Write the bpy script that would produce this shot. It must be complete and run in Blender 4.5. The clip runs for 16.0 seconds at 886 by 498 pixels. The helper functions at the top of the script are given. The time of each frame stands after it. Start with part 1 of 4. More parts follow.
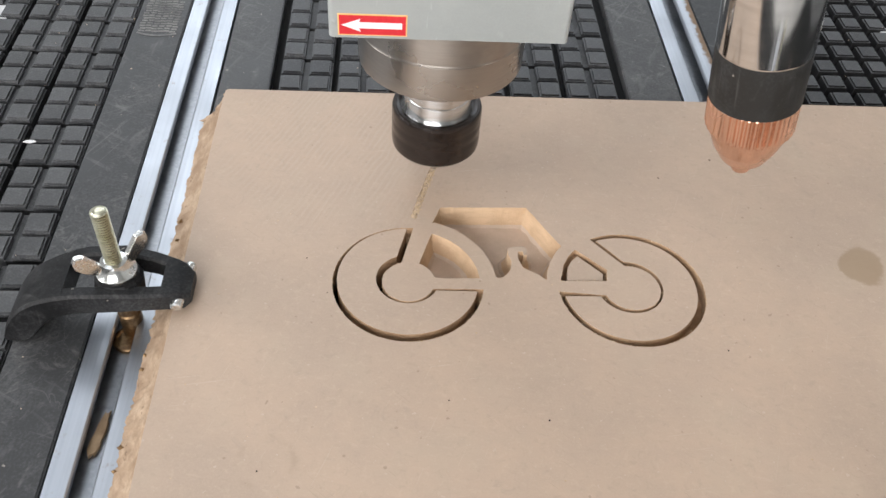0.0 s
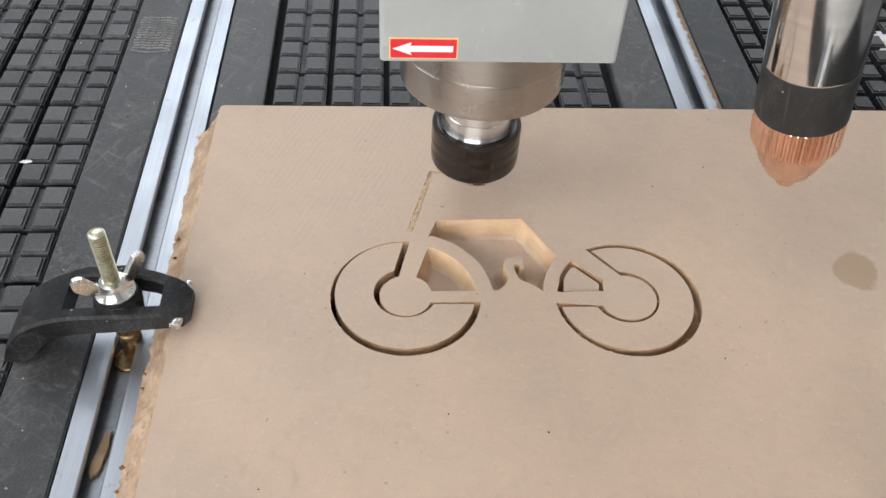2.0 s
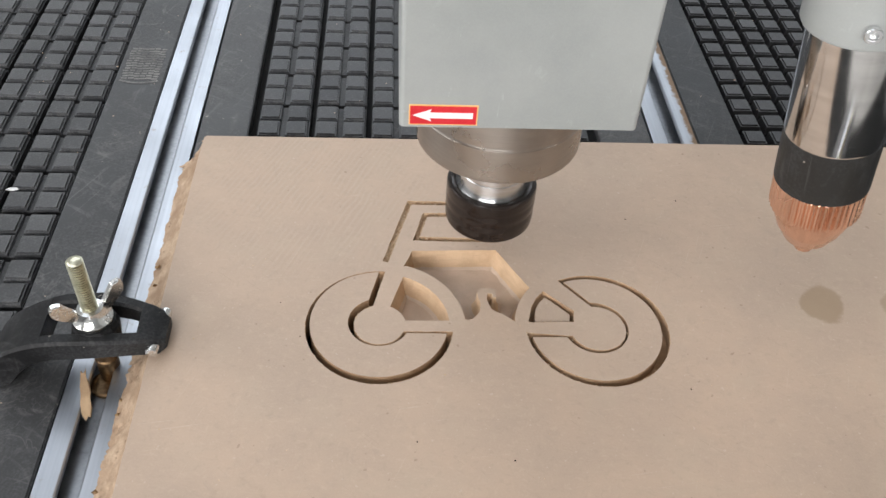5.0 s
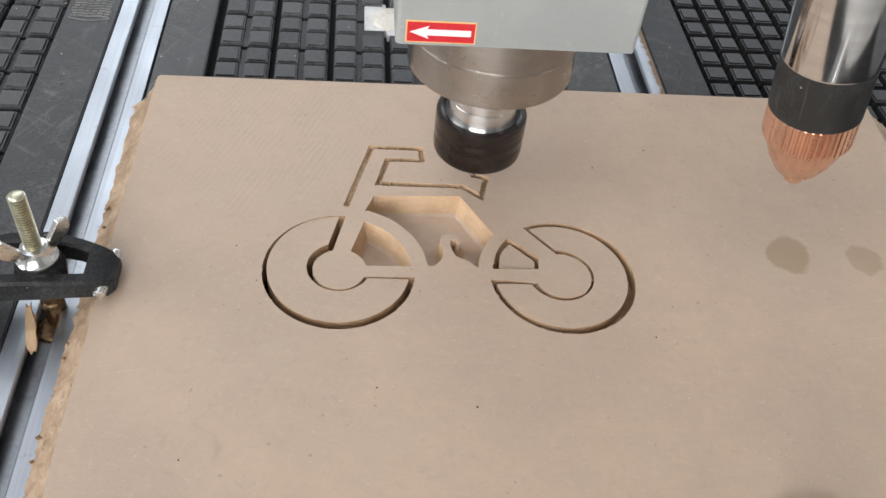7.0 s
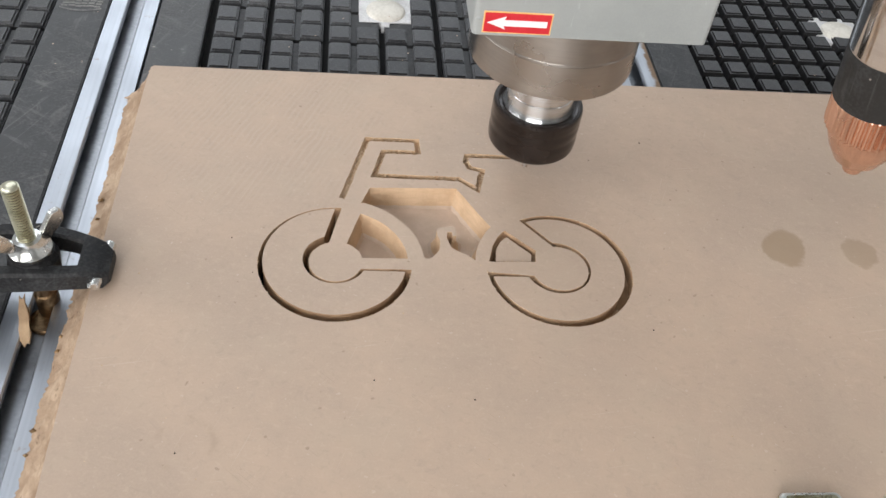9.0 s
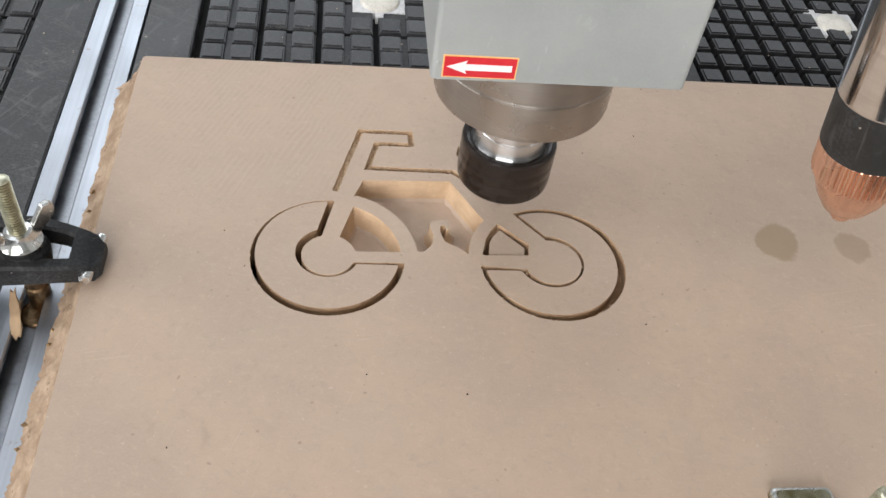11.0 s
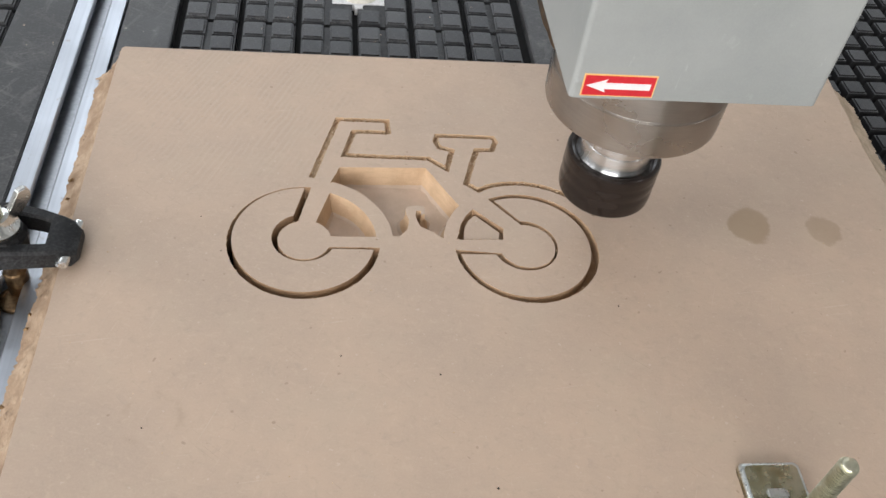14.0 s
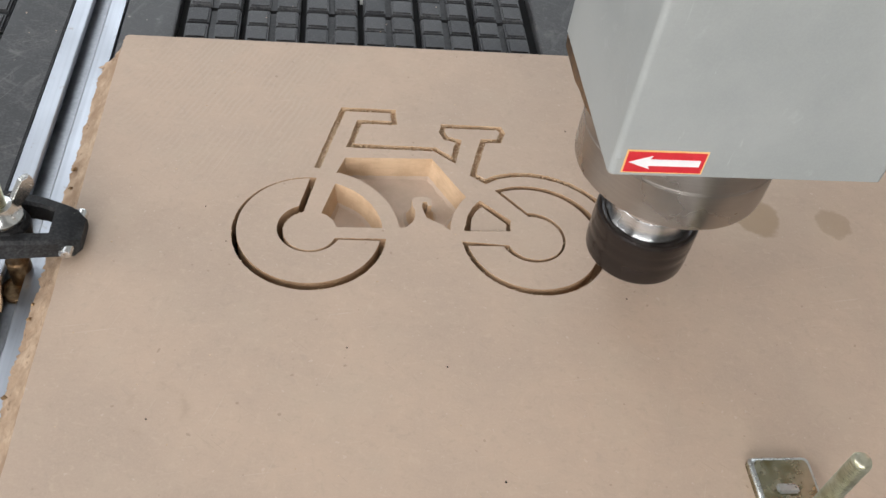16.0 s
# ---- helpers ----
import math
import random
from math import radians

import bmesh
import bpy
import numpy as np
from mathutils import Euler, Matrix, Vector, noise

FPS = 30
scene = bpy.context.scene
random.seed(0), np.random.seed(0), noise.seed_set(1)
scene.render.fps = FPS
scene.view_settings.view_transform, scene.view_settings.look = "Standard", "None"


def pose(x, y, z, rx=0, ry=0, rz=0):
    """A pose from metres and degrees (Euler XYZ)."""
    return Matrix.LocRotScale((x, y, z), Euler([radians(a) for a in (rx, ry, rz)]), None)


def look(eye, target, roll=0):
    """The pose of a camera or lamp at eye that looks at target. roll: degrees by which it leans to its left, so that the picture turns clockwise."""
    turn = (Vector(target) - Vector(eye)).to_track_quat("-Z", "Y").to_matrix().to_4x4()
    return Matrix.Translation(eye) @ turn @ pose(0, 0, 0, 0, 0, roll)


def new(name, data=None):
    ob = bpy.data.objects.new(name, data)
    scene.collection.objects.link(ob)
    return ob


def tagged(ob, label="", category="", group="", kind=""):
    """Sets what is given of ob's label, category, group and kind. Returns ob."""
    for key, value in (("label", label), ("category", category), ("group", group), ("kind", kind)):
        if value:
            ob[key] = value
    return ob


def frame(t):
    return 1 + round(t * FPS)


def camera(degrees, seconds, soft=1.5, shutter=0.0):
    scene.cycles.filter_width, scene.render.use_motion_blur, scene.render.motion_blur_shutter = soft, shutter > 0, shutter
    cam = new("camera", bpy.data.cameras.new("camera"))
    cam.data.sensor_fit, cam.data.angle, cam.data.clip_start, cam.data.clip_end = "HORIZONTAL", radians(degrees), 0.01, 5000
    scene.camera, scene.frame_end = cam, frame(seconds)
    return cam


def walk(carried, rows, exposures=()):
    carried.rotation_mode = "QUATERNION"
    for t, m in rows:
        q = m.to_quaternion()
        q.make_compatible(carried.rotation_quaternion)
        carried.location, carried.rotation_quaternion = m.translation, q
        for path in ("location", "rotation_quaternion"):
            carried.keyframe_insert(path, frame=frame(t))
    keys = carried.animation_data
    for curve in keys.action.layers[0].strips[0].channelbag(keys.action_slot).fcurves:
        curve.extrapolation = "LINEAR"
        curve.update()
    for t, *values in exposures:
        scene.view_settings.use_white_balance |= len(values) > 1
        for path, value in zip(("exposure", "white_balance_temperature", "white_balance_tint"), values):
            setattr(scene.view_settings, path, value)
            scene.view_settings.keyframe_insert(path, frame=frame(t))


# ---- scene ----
from mathutils import geometry

# Camera: seconds, place, degrees down, lean, turn
CAMERA_ROWS = [
    (0.0, 0.1077, -0.4758, 0.3517, 46.25, 4.49, -4.83),
    (0.5, 0.1116, -0.4743, 0.3534, 46.12, 4.45, -4.66),
    (1.0, 0.1087, -0.4732, 0.3557, 46.09, 4.50, -4.85),
    (1.5, 0.1080, -0.4726, 0.3558, 45.95, 3.86, -4.83),
    (2.0, 0.1081, -0.4735, 0.3575, 46.06, 3.54, -5.03),
    (2.5, 0.1055, -0.4738, 0.3565, 45.86, 4.11, -5.60),
    (3.0, 0.1056, -0.4741, 0.3607, 45.73, 4.07, -5.64),
    (3.5, 0.1068, -0.4805, 0.3640, 45.62, 3.41, -5.13),
    (3.7, 0.1081, -0.4800, 0.3718, 45.12, 3.49, -5.01),
    (5.8, 0.1252, -0.4789, 0.3519, 44.27, 4.99, -5.91),
    (6.0, 0.1251, -0.4785, 0.3478, 44.50, 5.47, -6.39),
    (6.5, 0.1188, -0.4781, 0.3485, 45.33, 6.75, -7.93),
    (7.0, 0.1219, -0.4786, 0.3481, 46.18, 7.43, -8.76),
    (7.5, 0.1241, -0.4775, 0.3458, 46.38, 7.95, -9.37),
    (8.0, 0.1223, -0.4788, 0.3485, 46.30, 8.14, -9.62),
    (8.5, 0.1180, -0.4784, 0.3455, 46.32, 8.24, -9.76),
    (11.0, 0.1189, -0.4746, 0.3474, 47.23, 8.99, -10.54),
    (11.5, 0.1231, -0.4769, 0.3450, 47.08, 9.26, -10.82),
    (12.0, 0.1230, -0.4763, 0.3438, 47.08, 9.28, -10.93),
    (12.5, 0.1229, -0.4781, 0.3448, 47.11, 9.10, -11.15),
    (13.0, 0.1233, -0.4810, 0.3455, 47.11, 9.00, -11.20),
    (13.5, 0.1238, -0.4833, 0.3469, 47.16, 9.04, -11.12),
    (14.0, 0.1287, -0.4854, 0.3465, 47.12, 8.96, -11.04),
    (14.5, 0.1278, -0.4855, 0.3465, 47.18, 8.89, -11.29),
    (15.0, 0.1278, -0.4837, 0.3429, 47.29, 8.97, -11.42),
    (15.5, 0.1274, -0.4812, 0.3417, 47.41, 9.11, -11.18),
    (16.0, 0.1257, -0.4830, 0.3422, 47.53, 9.35, -11.15),
]
cam = camera(53.1, 16.0, shutter=0.0)
walk(cam, [(t, pose(x, y, z, 90 - p, 0, w) @ pose(0, 0, 0, 0, 0, r)) for t, x, y, z, p, r, w in CAMERA_ROWS], exposures=[(0.0, 0.05), (3.7, 0.05), (5.8, -0.10), (8.7, -0.09), (11.0, -0.10), (13.0, -0.13), (15.5, -0.18), (16.0, -0.18)])

# ---------- world and light ----------
world = bpy.data.worlds.new("sky")
scene.world = world
world.use_nodes = True
sky = world.node_tree.nodes.new("ShaderNodeTexSky")
sky.sky_type, sky.sun_disc = "NISHITA", False
sky.sun_elevation, sky.sun_rotation = radians(50), radians(205)
back = world.node_tree.nodes["Background"]
world.node_tree.links.new(sky.outputs[0], back.inputs[0])
back.inputs[1].default_value = 0.12


def daylight(name, w, h, m, power, colour):
    """Sky light in an opening of the hall."""
    lamp = bpy.data.lights.new(name, "AREA")
    lamp.shape, lamp.size, lamp.size_y, lamp.energy, lamp.color = "RECTANGLE", w, h, power, colour
    new(name, lamp).matrix_world = m


HALL = (-3.6, 3.8, -4.2, 4.6, -0.86, 3.4)  # x0, x1, y0, y1, floor, ceiling
daylight("gate_daylight", 3.6, 2.4, look((-1.0, -4.15, 1.5), (0.2, 0, 0.3)), 196, (1.0, 0.965, 0.94))
daylight("window_daylight", 3.0, 1.6, look((-3.55, -0.6, 1.75), (0.2, -0.1, 0.0)), 84, (1.0, 0.975, 0.95))
daylight("skylight_front", 1.9, 2.0, look((-1.3, 3.35, 3.38), (-1.3, 3.35, 0), 0), 38, (0.95, 0.98, 1.0))
daylight("skylight_rear", 1.2, 4.4, look((-1.3, -0.3, 3.38), (-1.3, -0.3, 0), 0), 25, (0.95, 0.98, 1.0))

daylight("clerestory_daylight", 5.2, 1.1, look((0.4, 4.55, 2.6), (0.2, 0, 0.6)), 54, (0.90, 0.95, 1.0))

# ---------- materials ----------


class Nodes:
    """A small builder for node materials."""

    def __init__(self, name, rough=0.5, metal=0.0):
        self.mat = bpy.data.materials.new(name)
        self.mat.use_nodes = True
        self.tree = self.mat.node_tree
        self.bsdf = self.tree.nodes["Principled BSDF"]
        self.bsdf.inputs["Roughness"].default_value = rough
        self.bsdf.inputs["Metallic"].default_value = metal
        self.coord = self.tree.nodes.new("ShaderNodeTexCoord").outputs["Object"]

    def link(self, a, b):
        self.tree.links.new(a, b)

    def mapped(self, scale, turn=0):
        n = self.tree.nodes.new("ShaderNodeMapping")
        n.vector_type = "TEXTURE" if turn else "POINT"
        n.inputs["Scale"].default_value = tuple(1 / v for v in scale) if turn else scale
        n.inputs["Rotation"].default_value = (0, 0, radians(turn))
        self.link(self.coord, n.inputs["Vector"])
        return n.outputs[0]

    def noise(self, scale, detail=4, rough=0.55, vector=None, distortion=0.0):
        n = self.tree.nodes.new("ShaderNodeTexNoise")
        n.inputs["Scale"].default_value, n.inputs["Detail"].default_value = scale, detail
        n.inputs["Roughness"].default_value, n.inputs["Distortion"].default_value = rough, distortion
        self.link(vector or self.coord, n.inputs["Vector"])
        return n.outputs[0]

    def ramp(self, value, lo, hi, a=0.0, b=1.0):
        n = self.tree.nodes.new("ShaderNodeMapRange")
        n.interpolation_type = "SMOOTHSTEP"
        for i, x in enumerate((lo, hi, a, b)):
            n.inputs[i + 1].default_value = x
        self.link(value, n.inputs[0])
        return n.outputs[0]

    def math(self, kind, a, b):
        n = self.tree.nodes.new("ShaderNodeMath")
        n.operation = kind
        for i, x in enumerate((a, b)):
            if isinstance(x, (int, float)):
                n.inputs[i].default_value = x
            else:
                self.link(x, n.inputs[i])
        return n.outputs[0]

    def mix(self, fac, a, b, kind="MIX"):
        n = self.tree.nodes.new("ShaderNodeMix")
        n.data_type, n.blend_type = "RGBA", kind
        for i, x in ((0, fac), (6, a), (7, b)):
            if isinstance(x, (int, float)):
                n.inputs[i].default_value = x
            elif isinstance(x, tuple):
                n.inputs[i].default_value = (*x, 1)
            else:
                self.link(x, n.inputs[i])
        return n.outputs[2]

    def distance(self, x, y):
        n = self.tree.nodes.new("ShaderNodeVectorMath")
        n.operation = "DISTANCE"
        flat = self.mapped((1, 1, 0))
        self.link(flat, n.inputs[0])
        n.inputs[1].default_value = (x, y, 0)
        return n.outputs["Value"]

    def random(self):
        return self.tree.nodes.new("ShaderNodeObjectInfo").outputs["Random"]

    def bump(self, height, strength, distance):
        n = self.tree.nodes.new("ShaderNodeBump")
        n.inputs["Strength"].default_value, n.inputs["Distance"].default_value = strength, distance
        self.link(height, n.inputs["Height"])
        self.link(n.outputs[0], self.bsdf.inputs["Normal"])

    def done(self, colour=None, rough=None):
        for x, name in ((colour, "Base Color"), (rough, "Roughness")):
            if isinstance(x, tuple):
                self.bsdf.inputs[name].default_value = (*x, 1)
            elif x is not None:
                self.link(x, self.bsdf.inputs[name])
        return self.mat


def worn(name, dark, light, big, fine, rough, metal=0.0, bump=0.1, depth=0.0003):
    """A surface mottled at two scales; big and fine are noise scales per metre, rough a range."""
    n = Nodes(name, metal=metal)
    a, b = n.noise(big, 3), n.noise(fine, 5)
    both = n.math("ADD", n.math("MULTIPLY", a, 0.6), n.math("MULTIPLY", b, 0.4))
    colour = n.mix(n.ramp(both, 0.35, 0.65), dark, light)
    n.bump(b, bump, depth)
    return n.done(colour, n.ramp(both, 0.3, 0.7, rough[0], rough[1]))


def mdf_face():
    n = Nodes("mdf_face")
    big, mid, fine = n.noise(9, 4), n.noise(55, 5, 0.6), n.noise(900, 3, 0.7)
    c = n.mix(n.ramp(big, 0.36, 0.64), (0.448, 0.342, 0.264), (0.524, 0.390, 0.292))
    c = n.mix(n.ramp(mid, 0.3, 0.72, 0, 0.5), c, (0.440, 0.338, 0.262))
    c = n.mix(n.ramp(fine, 0.35, 0.75, 0, 0.35), c, (0.54, 0.42, 0.32))
    smudge = n.noise(85, 4, 0.65, None, 1.4)
    c = n.mix(n.ramp(smudge, 0.58, 0.74, 0, 0.32), c, (0.37, 0.295, 0.23))
    pink = n.noise(24, 3, 0.6)
    c = n.mix(n.ramp(pink, 0.50, 0.68, 0, 0.35), c, (0.50, 0.395, 0.30))
    fleck = n.noise(330, 2, 0.5)
    c = n.mix(n.ramp(fleck, 0.68, 0.76, 0, 0.5), c, (0.60, 0.50, 0.41))
    dots = n.noise(210, 1, 0.4)
    c = n.mix(n.ramp(dots, 0.75, 0.80, 0, 0.55), c, (0.27, 0.19, 0.13))
    for turn, long, thick, tone, k in ((8, 26, 900, (0.60, 0.49, 0.39), 0.40), (-41, 34, 1100, (0.34, 0.26, 0.19), 0.34), (67, 30, 950, (0.58, 0.48, 0.38), 0.34)):
        score = n.noise(1.0, 2, 0.45, n.mapped((long, thick, 20), turn), 0.5)
        c = n.mix(n.math("MULTIPLY", n.ramp(score, 0.69, 0.76, 0, k), n.ramp(big, 0.42, 0.56)), c, tone)
    grain = n.noise(1.0, 4, 0.65, n.mapped((120, 330, 200), -12))
    c = n.mix(n.ramp(grain, 0.56, 0.76, 0, 0.28), c, (0.39, 0.305, 0.235))
    c = n.mix(n.ramp(grain, 0.44, 0.26, 0, 0.24), c, (0.60, 0.475, 0.37))
    mottle = n.noise(240, 4, 0.6, None, 0.6)
    c = n.mix(n.ramp(mottle, 0.54, 0.72, 0, 0.32), c, (0.395, 0.312, 0.228))
    c = n.mix(n.ramp(mottle, 0.45, 0.28, 0, 0.22), c, (0.605, 0.485, 0.37))
    # pale streaks left by sanding, on the far part of the sheet
    sep = n.tree.nodes.new("ShaderNodeSeparateXYZ")
    n.link(n.mapped((1, 1, 1), -24), sep.inputs[0])
    across = n.math("ADD", n.math("MULTIPLY", sep.outputs[0], 1750), n.math("MULTIPLY", n.noise(45, 2), 9))
    lines = n.math("ADD", n.math("MULTIPLY", n.math("SINE", across, 0), 0.5), 0.5)
    where = n.math("MULTIPLY", n.ramp(n.distance(0.075, -0.055), 0.03, 0.105, 0.26, 0.0), n.ramp(mid, 0.36, 0.6))
    c = n.mix(n.math("MULTIPLY", n.ramp(lines, 0.35, 0.95), where), c, (0.56, 0.46, 0.37))
    # two dried spots and one faint ring
    for x, y, r, k in ((0.3695, -0.1475, 0.0138, 0.66), (0.4162, -0.1512, 0.0110, 0.48)):
        d = n.math("ADD", n.distance(x, y), n.math("MULTIPLY", n.math("SUBTRACT", mid, 0.5), 0.016))
        c = n.mix(n.ramp(d, r * 0.84, r * 1.08, k, 0.0), c, (0.305, 0.213, 0.125))
    ring = n.math("ABSOLUTE", n.math("SUBTRACT", n.distance(0.054, -0.272), 0.0125), 0)
    c = n.mix(n.math("MULTIPLY", n.ramp(ring, 0.0, 0.0028, 0.34, 0.0), n.ramp(mid, 0.42, 0.6)), c, (0.36, 0.27, 0.18))
    n.bump(n.math("ADD", n.math("MULTIPLY", fine, 0.7), n.math("MULTIPLY", n.math("MULTIPLY", lines, where), 1.2)), 0.13, 0.0002)
    return n.done(c, n.ramp(mid, 0.3, 0.7, 0.50, 0.64))


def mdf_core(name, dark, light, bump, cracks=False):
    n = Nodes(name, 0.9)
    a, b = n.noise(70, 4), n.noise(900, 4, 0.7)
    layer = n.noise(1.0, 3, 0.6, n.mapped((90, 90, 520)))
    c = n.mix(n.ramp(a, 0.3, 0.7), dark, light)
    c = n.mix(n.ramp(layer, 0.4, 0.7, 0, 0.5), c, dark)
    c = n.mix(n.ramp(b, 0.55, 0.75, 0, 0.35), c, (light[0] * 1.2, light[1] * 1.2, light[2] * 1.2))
    if cracks:
        gap = n.noise(1.0, 3, 0.55, n.mapped((210, 90, 300)), 0.6)
        c = n.mix(n.ramp(gap, 0.63, 0.72, 0, 0.75), c, (0.13, 0.075, 0.04))
    n.bump(b, bump, 0.0006)
    return n.done(c)


def rubber(name, base, vary, dusty=1.0):
    n = Nodes(name)
    big, fine = n.noise(22, 5, 0.65), n.noise(700, 4, 0.65)
    dust = n.ramp(n.math("ADD", n.math("MULTIPLY", big, 0.6), n.math("MULTIPLY", fine, 0.4)), 0.42, 0.68)
    dust = n.math("MULTIPLY", dust, 0.48 * dusty)
    if vary:
        dust = n.math("ADD", dust, n.math("MULTIPLY", n.random(), 0.22))
    # dust tone leans blue: the cool sky reflection is put into it
    c = n.mix(dust, base, (0.160, 0.163, 0.168))
    for turn, thick, seen in ((32, 420, 0.16), (-18, 620, 0.12), (64, 300, 0.22)):
        scratch = n.noise(1.0, 2, 0.4, n.mapped((14, thick, 14), turn), 0.9)
        c = n.mix(n.ramp(scratch, 0.675, 0.74, 0, seen * dusty), c, (0.24, 0.235, 0.23))
    for turn, wide in ((75, 70), (-35, 95)):
        wiped = n.noise(1.0, 4, 0.6, n.mapped((16, wide, 16), turn), 1.5)
        c = n.mix(n.ramp(wiped, 0.56, 0.74, 0, 0.30 * dusty), c, (0.19, 0.187, 0.185))
    swirl = n.math("ABSOLUTE", n.math("SUBTRACT", n.noise(42, 3, 0.5, None, 1.8), 0.5), 0)
    c = n.mix(n.math("MULTIPLY", n.ramp(swirl, 0.004, 0.018, 0.17 * dusty, 0.0), n.ramp(n.noise(17, 2), 0.5, 0.62)), c, (0.27, 0.262, 0.25))
    smear = n.noise(48, 4, 0.65, None, 2.2)
    c = n.mix(n.ramp(smear, 0.56, 0.72, 0, 0.45 * dusty ** 2), c, (0.20, 0.195, 0.19))
    speck = n.noise(260, 1, 0.4)
    c = n.mix(n.ramp(speck, 0.78, 0.82, 0, 0.6), c, (0.42, 0.38, 0.33))
    n.bump(fine, 0.22, 0.0004)
    return n.done(c, n.ramp(big, 0.3, 0.7, 0.42, 0.62))


def brushed(name, colour, along, rough, bump=0.05, turned=0.0, grain=0.86):
    """Metal with fine lines; along gives the stretch of the grain, turned the pull of lathe marks on the gloss."""
    n = Nodes(name, metal=1.0)
    g, big = n.noise(1.0, 4, 0.6, n.mapped(along)), n.noise(30, 4)
    c = n.mix(n.ramp(g, 0.3, 0.7), tuple(grain * v for v in colour), colour)
    if turned:
        ring = n.tree.nodes.new("ShaderNodeTangent")
        ring.direction_type, ring.axis = "RADIAL", "Z"
        n.link(ring.outputs[0], n.bsdf.inputs["Tangent"])
        n.bsdf.inputs["Anisotropic"].default_value = turned
        n.bsdf.inputs["Anisotropic Rotation"].default_value = 0.25
    c = n.mix(n.ramp(big, 0.52, 0.72, 0, 0.42), c, tuple(0.66 * v for v in colour))
    n.bump(g, bump, 0.0002)
    return n.done(c, n.ramp(big, 0.3, 0.7, rough[0], rough[1]))


def rail_metal(name, dirt):
    n = Nodes(name, metal=1.0)
    g, big = n.noise(1.0, 3, 0.5, n.mapped((500, 5, 500))), n.noise(26, 4)
    c = n.mix(n.ramp(g, 0.2, 0.8), (0.42, 0.445, 0.485), (0.485, 0.51, 0.55))
    grime = n.ramp(n.noise(150, 5, 0.7), 0.60, 0.74, 0, 0.5)
    if dirt:
        sep = n.tree.nodes.new("ShaderNodeSeparateXYZ")
        n.link(n.coord, sep.inputs[0])
        edge = n.math("ADD", sep.outputs[0], n.math("MULTIPLY", n.math("SUBTRACT", n.noise(140, 4), 0.5), 0.010))
        grime = n.math("MAXIMUM", n.math("MULTIPLY", grime, 0.5), n.ramp(edge, 0.3395, 0.3425, 0, 0.85))
    c = n.mix(grime, c, (0.33, 0.22, 0.13))
    n.bump(g, 0.03, 0.0001)
    return n.done(c, n.math("ADD", n.ramp(big, 0.3, 0.7, 0.36, 0.48), n.math("MULTIPLY", grime, 0.4)))


def painted(name, dark, light):
    """Grey powder coat with faint wipes and scuffs."""
    n = Nodes(name)
    a, b = n.noise(14, 4, 0.6), n.noise(1200, 3, 0.7)
    c = n.mix(n.ramp(a, 0.35, 0.65), dark, light)
    c = n.mix(n.ramp(b, 0.35, 0.7, 0, 0.16), c, tuple(1.18 * v for v in light))
    wipe = n.noise(70, 4, 0.65, None, 1.2)
    c = n.mix(n.ramp(wipe, 0.60, 0.74, 0, 0.16), c, (0.55, 0.57, 0.57))
    scuff = n.noise(1.0, 3, 0.6, n.mapped((260, 260, 55), 15), 0.6)
    c = n.mix(n.ramp(scuff, 0.68, 0.76, 0, 0.25), c, (0.58, 0.60, 0.60))
    n.bump(b, 0.12, 0.00015)
    return n.done(c, n.ramp(a, 0.3, 0.7, 0.42, 0.55))


MDF = mdf_face()
CORE = mdf_core("mdf_core", (0.50, 0.345, 0.215), (0.65, 0.465, 0.30), 0.6)
# milled brown faces, darkened further: shade of the narrow cuts in the colour
CUT = mdf_core("mdf_cut_shaded", (0.33, 0.205, 0.115), (0.53, 0.355, 0.215), 0.9)
TORN = mdf_core("mdf_torn", (0.33, 0.22, 0.14), (0.56, 0.415, 0.29), 1.0, True)
SPLINTER = mdf_core("brown_splinter", (0.25, 0.165, 0.095), (0.44, 0.31, 0.19), 0.8)
PALE_TORN = mdf_core("mdf_pale_torn", (0.44, 0.335, 0.235), (0.66, 0.52, 0.385), 1.0)
DUSTY = mdf_core("mdf_dusty", (0.50, 0.39, 0.30), (0.60, 0.47, 0.37), 0.4)
PAD = rubber("rubber_pad", (0.032, 0.033, 0.036), True, 0.95)
PAD_DUSTY = rubber("rubber_pad_dusty", (0.034, 0.0343, 0.0352), True, 1.05)
STRIP_GREY = rubber("rubber_strip_grey", (0.050, 0.0505, 0.0515), False)
# less dust, and a bluish base that carries the strip's sheen as colour
STRIP_CLEAN = rubber("rubber_strip_clean", (0.022, 0.0235, 0.026), False, 0.6)
STRIP = rubber("rubber_strip", (0.031, 0.0315, 0.0325), False, 0.88)
# dust-free flanks of the small pads, with side shade put into the colour
FLANK_SHADE = worn("rubber_flank_shade", (0.009, 0.009, 0.0095), (0.021, 0.021, 0.022), 60, 500, (0.45, 0.65))
# gaps between pads: near-black bases carry the shade in their colour
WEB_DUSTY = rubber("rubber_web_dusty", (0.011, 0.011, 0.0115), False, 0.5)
CHANNEL = worn("rubber_channel_shade", (0.005, 0.005, 0.005), (0.011, 0.011, 0.011), 40, 600, (0.75, 0.9))
RAIL = rail_metal("rail_aluminium", False)
RAIL_DIRTY = rail_metal("rail_dusty", True)
RAIL_FLOOR = worn("rail_floor", (0.24, 0.25, 0.265), (0.35, 0.36, 0.38), 45, 400, (0.30, 0.44), 0.95, 0.1)
PAINT = painted("grey_paint", (0.295, 0.31, 0.302), (0.345, 0.357, 0.347))
SPINDLE = brushed("spindle_steel", (0.45, 0.415, 0.38), (60, 60, 700), (0.24, 0.36), 0.002, 0.75, 0.93)
